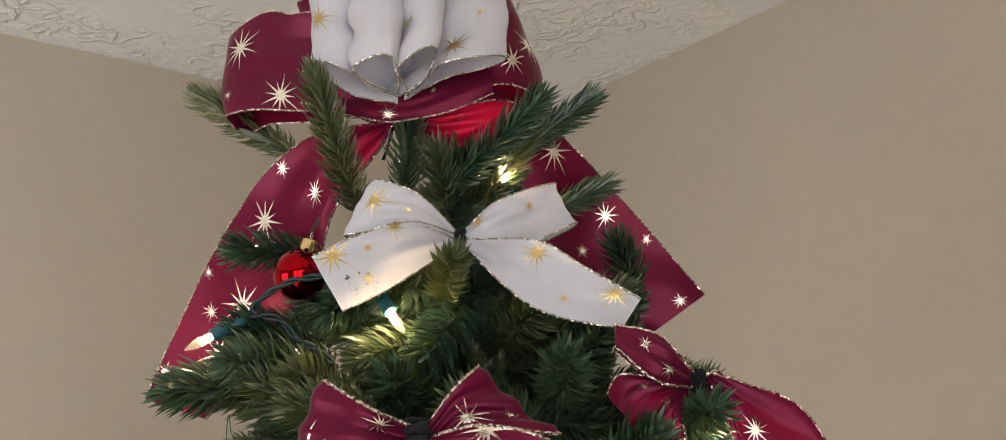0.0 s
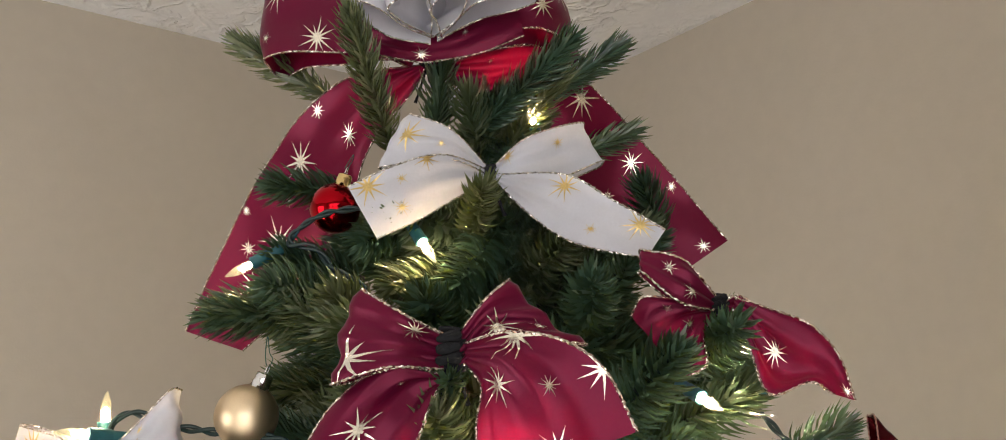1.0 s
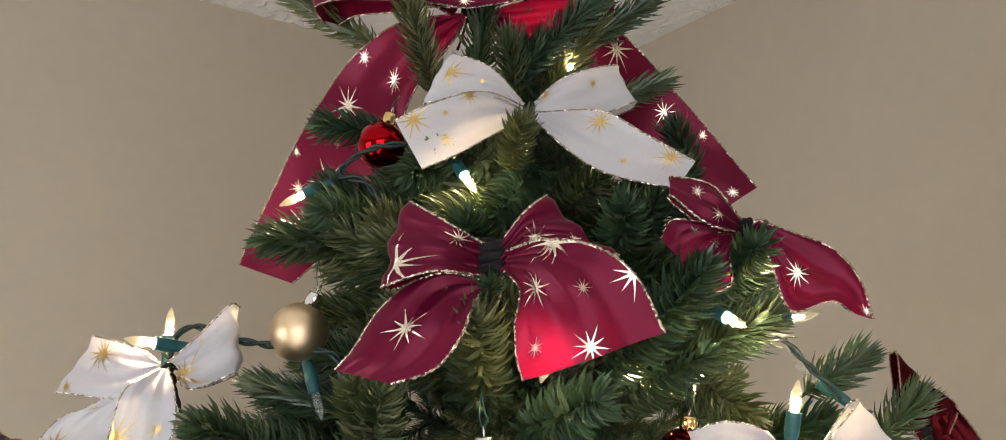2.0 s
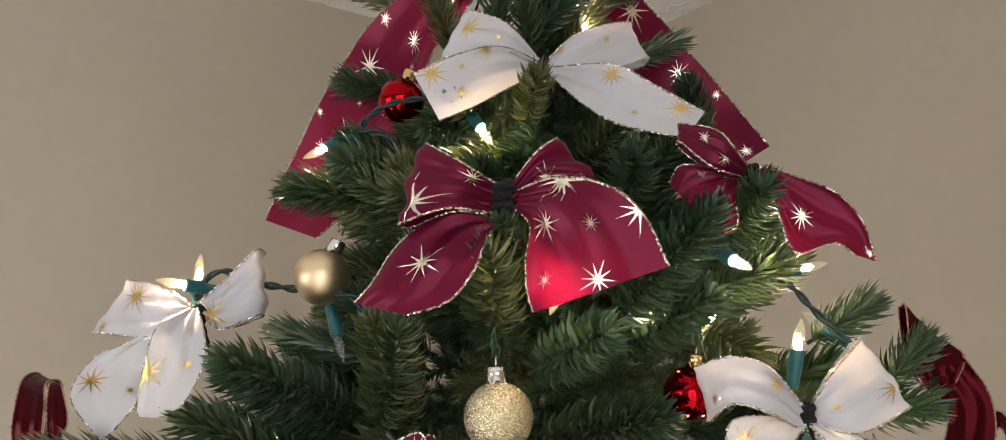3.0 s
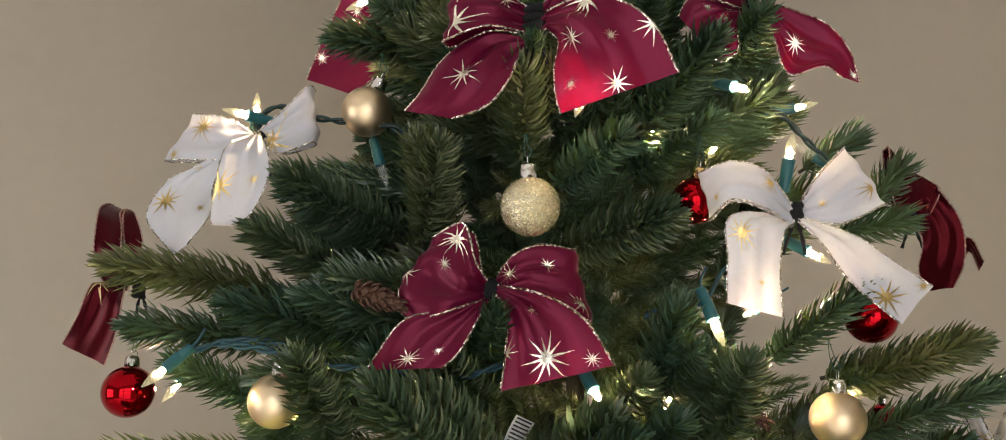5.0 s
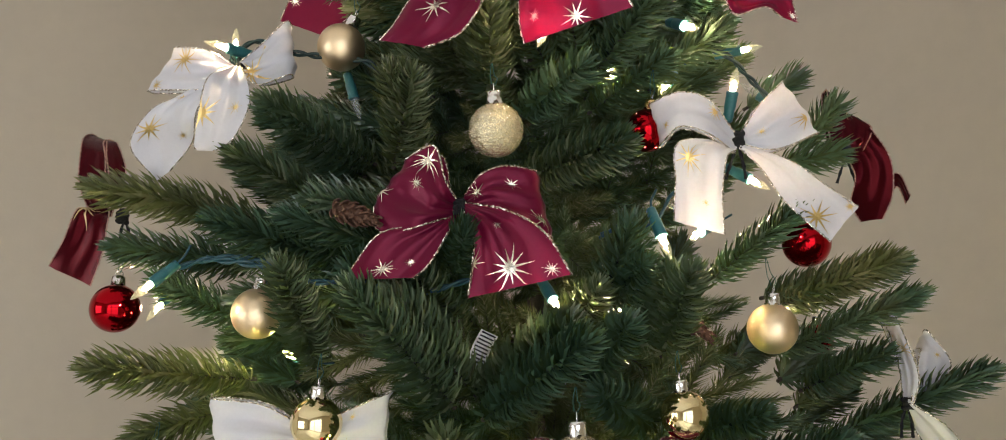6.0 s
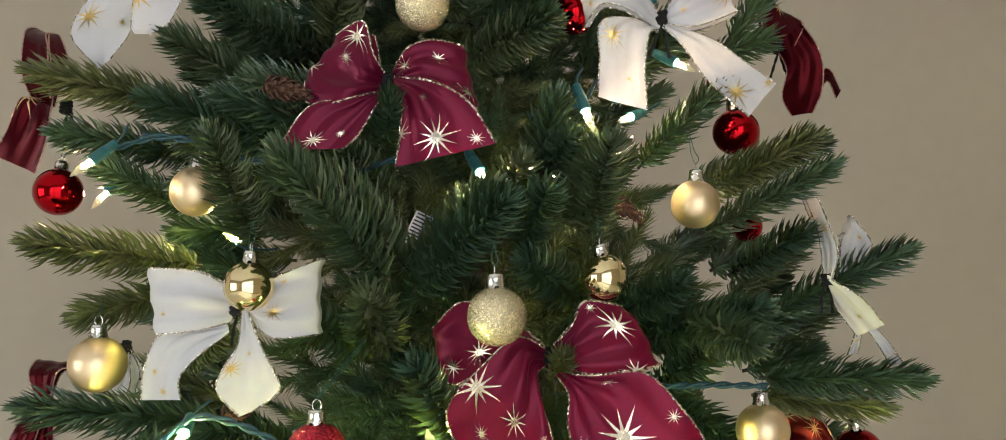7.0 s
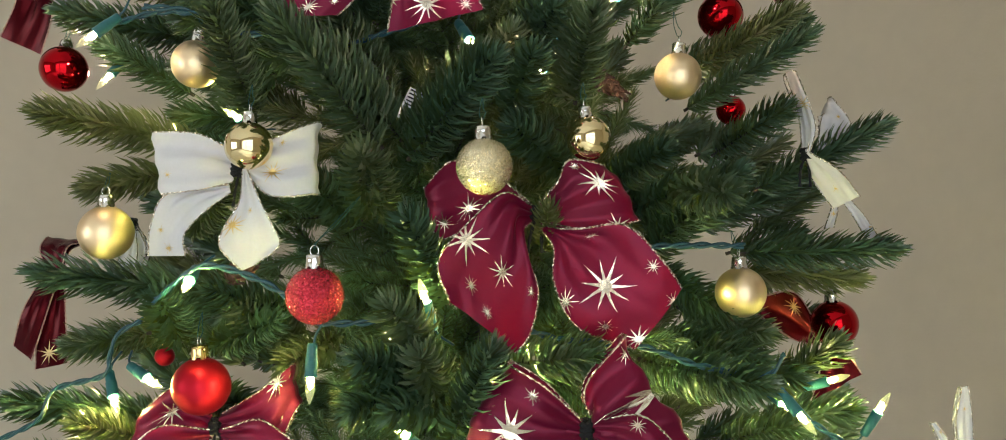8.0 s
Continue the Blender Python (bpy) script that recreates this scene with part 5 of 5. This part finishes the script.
sprig((0.214, 0.560, 1.018), (0.156, 0.640, 1.054), 1.1)
sprig((0.274, 0.570, 0.961), (0.220, 0.630, 0.969), 1)
sprig((0.071, 0.620, 1.592), (0.106, 0.660, 1.563), 1)
sprig((0.121, 0.550, 1.512), (0.112, 0.620, 1.493), 1)
sprig((-0.124, 0.490, 1.247), (-0.069, 0.550, 1.173), 1.3)
sprig((0.008, 0.475, 1.230), (-0.063, 0.550, 1.168), 1.3)
sprig((0.085, 0.500, 1.265), (0.077, 0.570, 1.211), 1.2)
sprig((-0.086, 0.450, 1.137), (-0.093, 0.530, 1.109), 1)
sprig((0.030, 0.500, 1.177), (0.074, 0.570, 1.148), 1.1)
sprig((-0.164, 0.520, 1.271), (-0.134, 0.580, 1.238), 1.2)
sprig((-0.224, 0.520, 1.045), (-0.175, 0.600, 1.016), 1.1)
sprig((-0.206, 0.540, 1.027), (-0.175, 0.620, 0.990), 1.1)
sprig((-0.162, 0.520, 0.981), (-0.134, 0.600, 0.998), 1)
sprig((-0.081, 0.420, 1.000), (-0.034, 0.500, 0.968), 1.2)
sprig((-0.037, 0.420, 1.002), (-0.028, 0.490, 0.949), 1.1)


def branch_mesh(seed):
    """A side branch one unit (0.26 m) long: an end tip and pairs of side tips."""
    rnd = random.Random(seed)
    twigs = [(Vector((0, 0, 0.03)), Z, 0.23)]
    for h, q in ((0.07, 0.10), (0.12, 0.10), (0.17, 0.08)):
        for s in (-1, 1):
            lean = radians(rnd.uniform(38, 55))
            d = Vector((s * math.sin(lean), rnd.uniform(-0.3, 0.3), math.cos(lean)))
            twigs.append((Vector((0, 0, h + rnd.uniform(-0.01, 0.01))), d, q * rnd.uniform(0.8, 1.15)))
    return twig_mesh("branch", twigs, seed, False, 17)


BRANCHES = [branch_mesh(100 + k) for k in range(6)]
PROFILE = ((0.30, 0.46), (0.6, 0.44), (1.0, 0.37), (1.15, 0.33), (1.3, 0.275), (1.45, 0.215), (1.6, 0.15), (1.72, 0.09), (1.80, 0.05))


def reach(z):
    return float(np.interp(z, [p[0] for p in PROFILE], [p[1] for p in PROFILE]))


rnd = random.Random(11)
z, k = 1.74, 0
while z > 0.34:
    a = k * 2.39996 + rnd.uniform(-0.25, 0.25)
    long = reach(z) * rnd.uniform(0.48, 0.76)
    rise = radians(rnd.uniform(2, 26) if z < 1.5 else rnd.uniform(20, 50))
    way = Vector((math.cos(a) * math.cos(rise), math.sin(a) * math.cos(rise), math.sin(rise)))
    foot = Vector((AXIS.x, AXIS.y, z - 0.04))
    for _ in range(6):  # keep the branch behind what hangs in front of it
        tip = foot + way * long
        if any(abs(tip.x - c.x) < r and abs(tip.z - c.z) < r and tip.y < c.y + 0.035 for c, r in CLEAR):
            long *= 0.86
    o = part("branch", rnd.choice(BRANCHES), tree)
    q = long / 0.26
    o.matrix_basis = Matrix.Translation(foot - AXIS) @ turn_to(way) @ pose(0, 0, 0, 0, 0, rnd.uniform(0, 360)) @ Matrix.Diagonal((max(q, 0.55), max(q, 0.55), q, 1))
    z -= 0.0034 + 0.0021 * (1.75 - z)
    k += 1

# further bushy tips all round, where nothing hangs in front of them
rnd = random.Random(23)
made = 0
for k in range(3500):
    if made >= 260:
        break
    a, z = rnd.uniform(0, 2 * math.pi), rnd.uniform(0.85, 1.72)
    if math.sin(a) > 0.25 and rnd.random() < 0.7:
        continue
    out = Vector((math.cos(a), math.sin(a), 0))
    tip = AXIS + out * (reach(z) * rnd.uniform(0.84, 1.12)) + Z * z
    way = (out + Z * rnd.uniform(-0.15, 0.75) + Vector((-out.y, out.x, 0)) * rnd.uniform(-0.6, 0.6)).normalized()
    long, full = rnd.uniform(0.07, 0.12), rnd.uniform(0.9, 1.15)
    if any(abs(q.x - c.x) < r + 0.016 and abs(q.z - c.z) < r + 0.016 and q.y < c.y + 0.045 for c, r in CLEAR for q in (tip, tip - way * (0.5 * long))):
        continue
    sprig(tip, tip - way * long, full)
    made += 1

part("trunk", mesh("trunk", *tube([(0, 0, 0.02), (0.001, 0, 0.9), (0, 0, 1.80)], lambda i: 0.014 - 0.004 * i, 12), BARK), tree, "brown wrapped pole")
STEEL = mat("dark_steel", (0.03, 0.05, 0.035), 0.5, 0.4, 0.1)
for s in range(3):
    a = math.radians(90 + 120 * s)
    c, n = math.cos(a), math.sin(a)
    part("stand_leg", mesh("stand_leg", *tube(spline([(0.01 * c, 0.01 * n, 0.16), (0.12 * c, 0.12 * n, 0.10), (0.22 * c, 0.22 * n, 0.012)], 5), 0.009, 8), STEEL), tree)
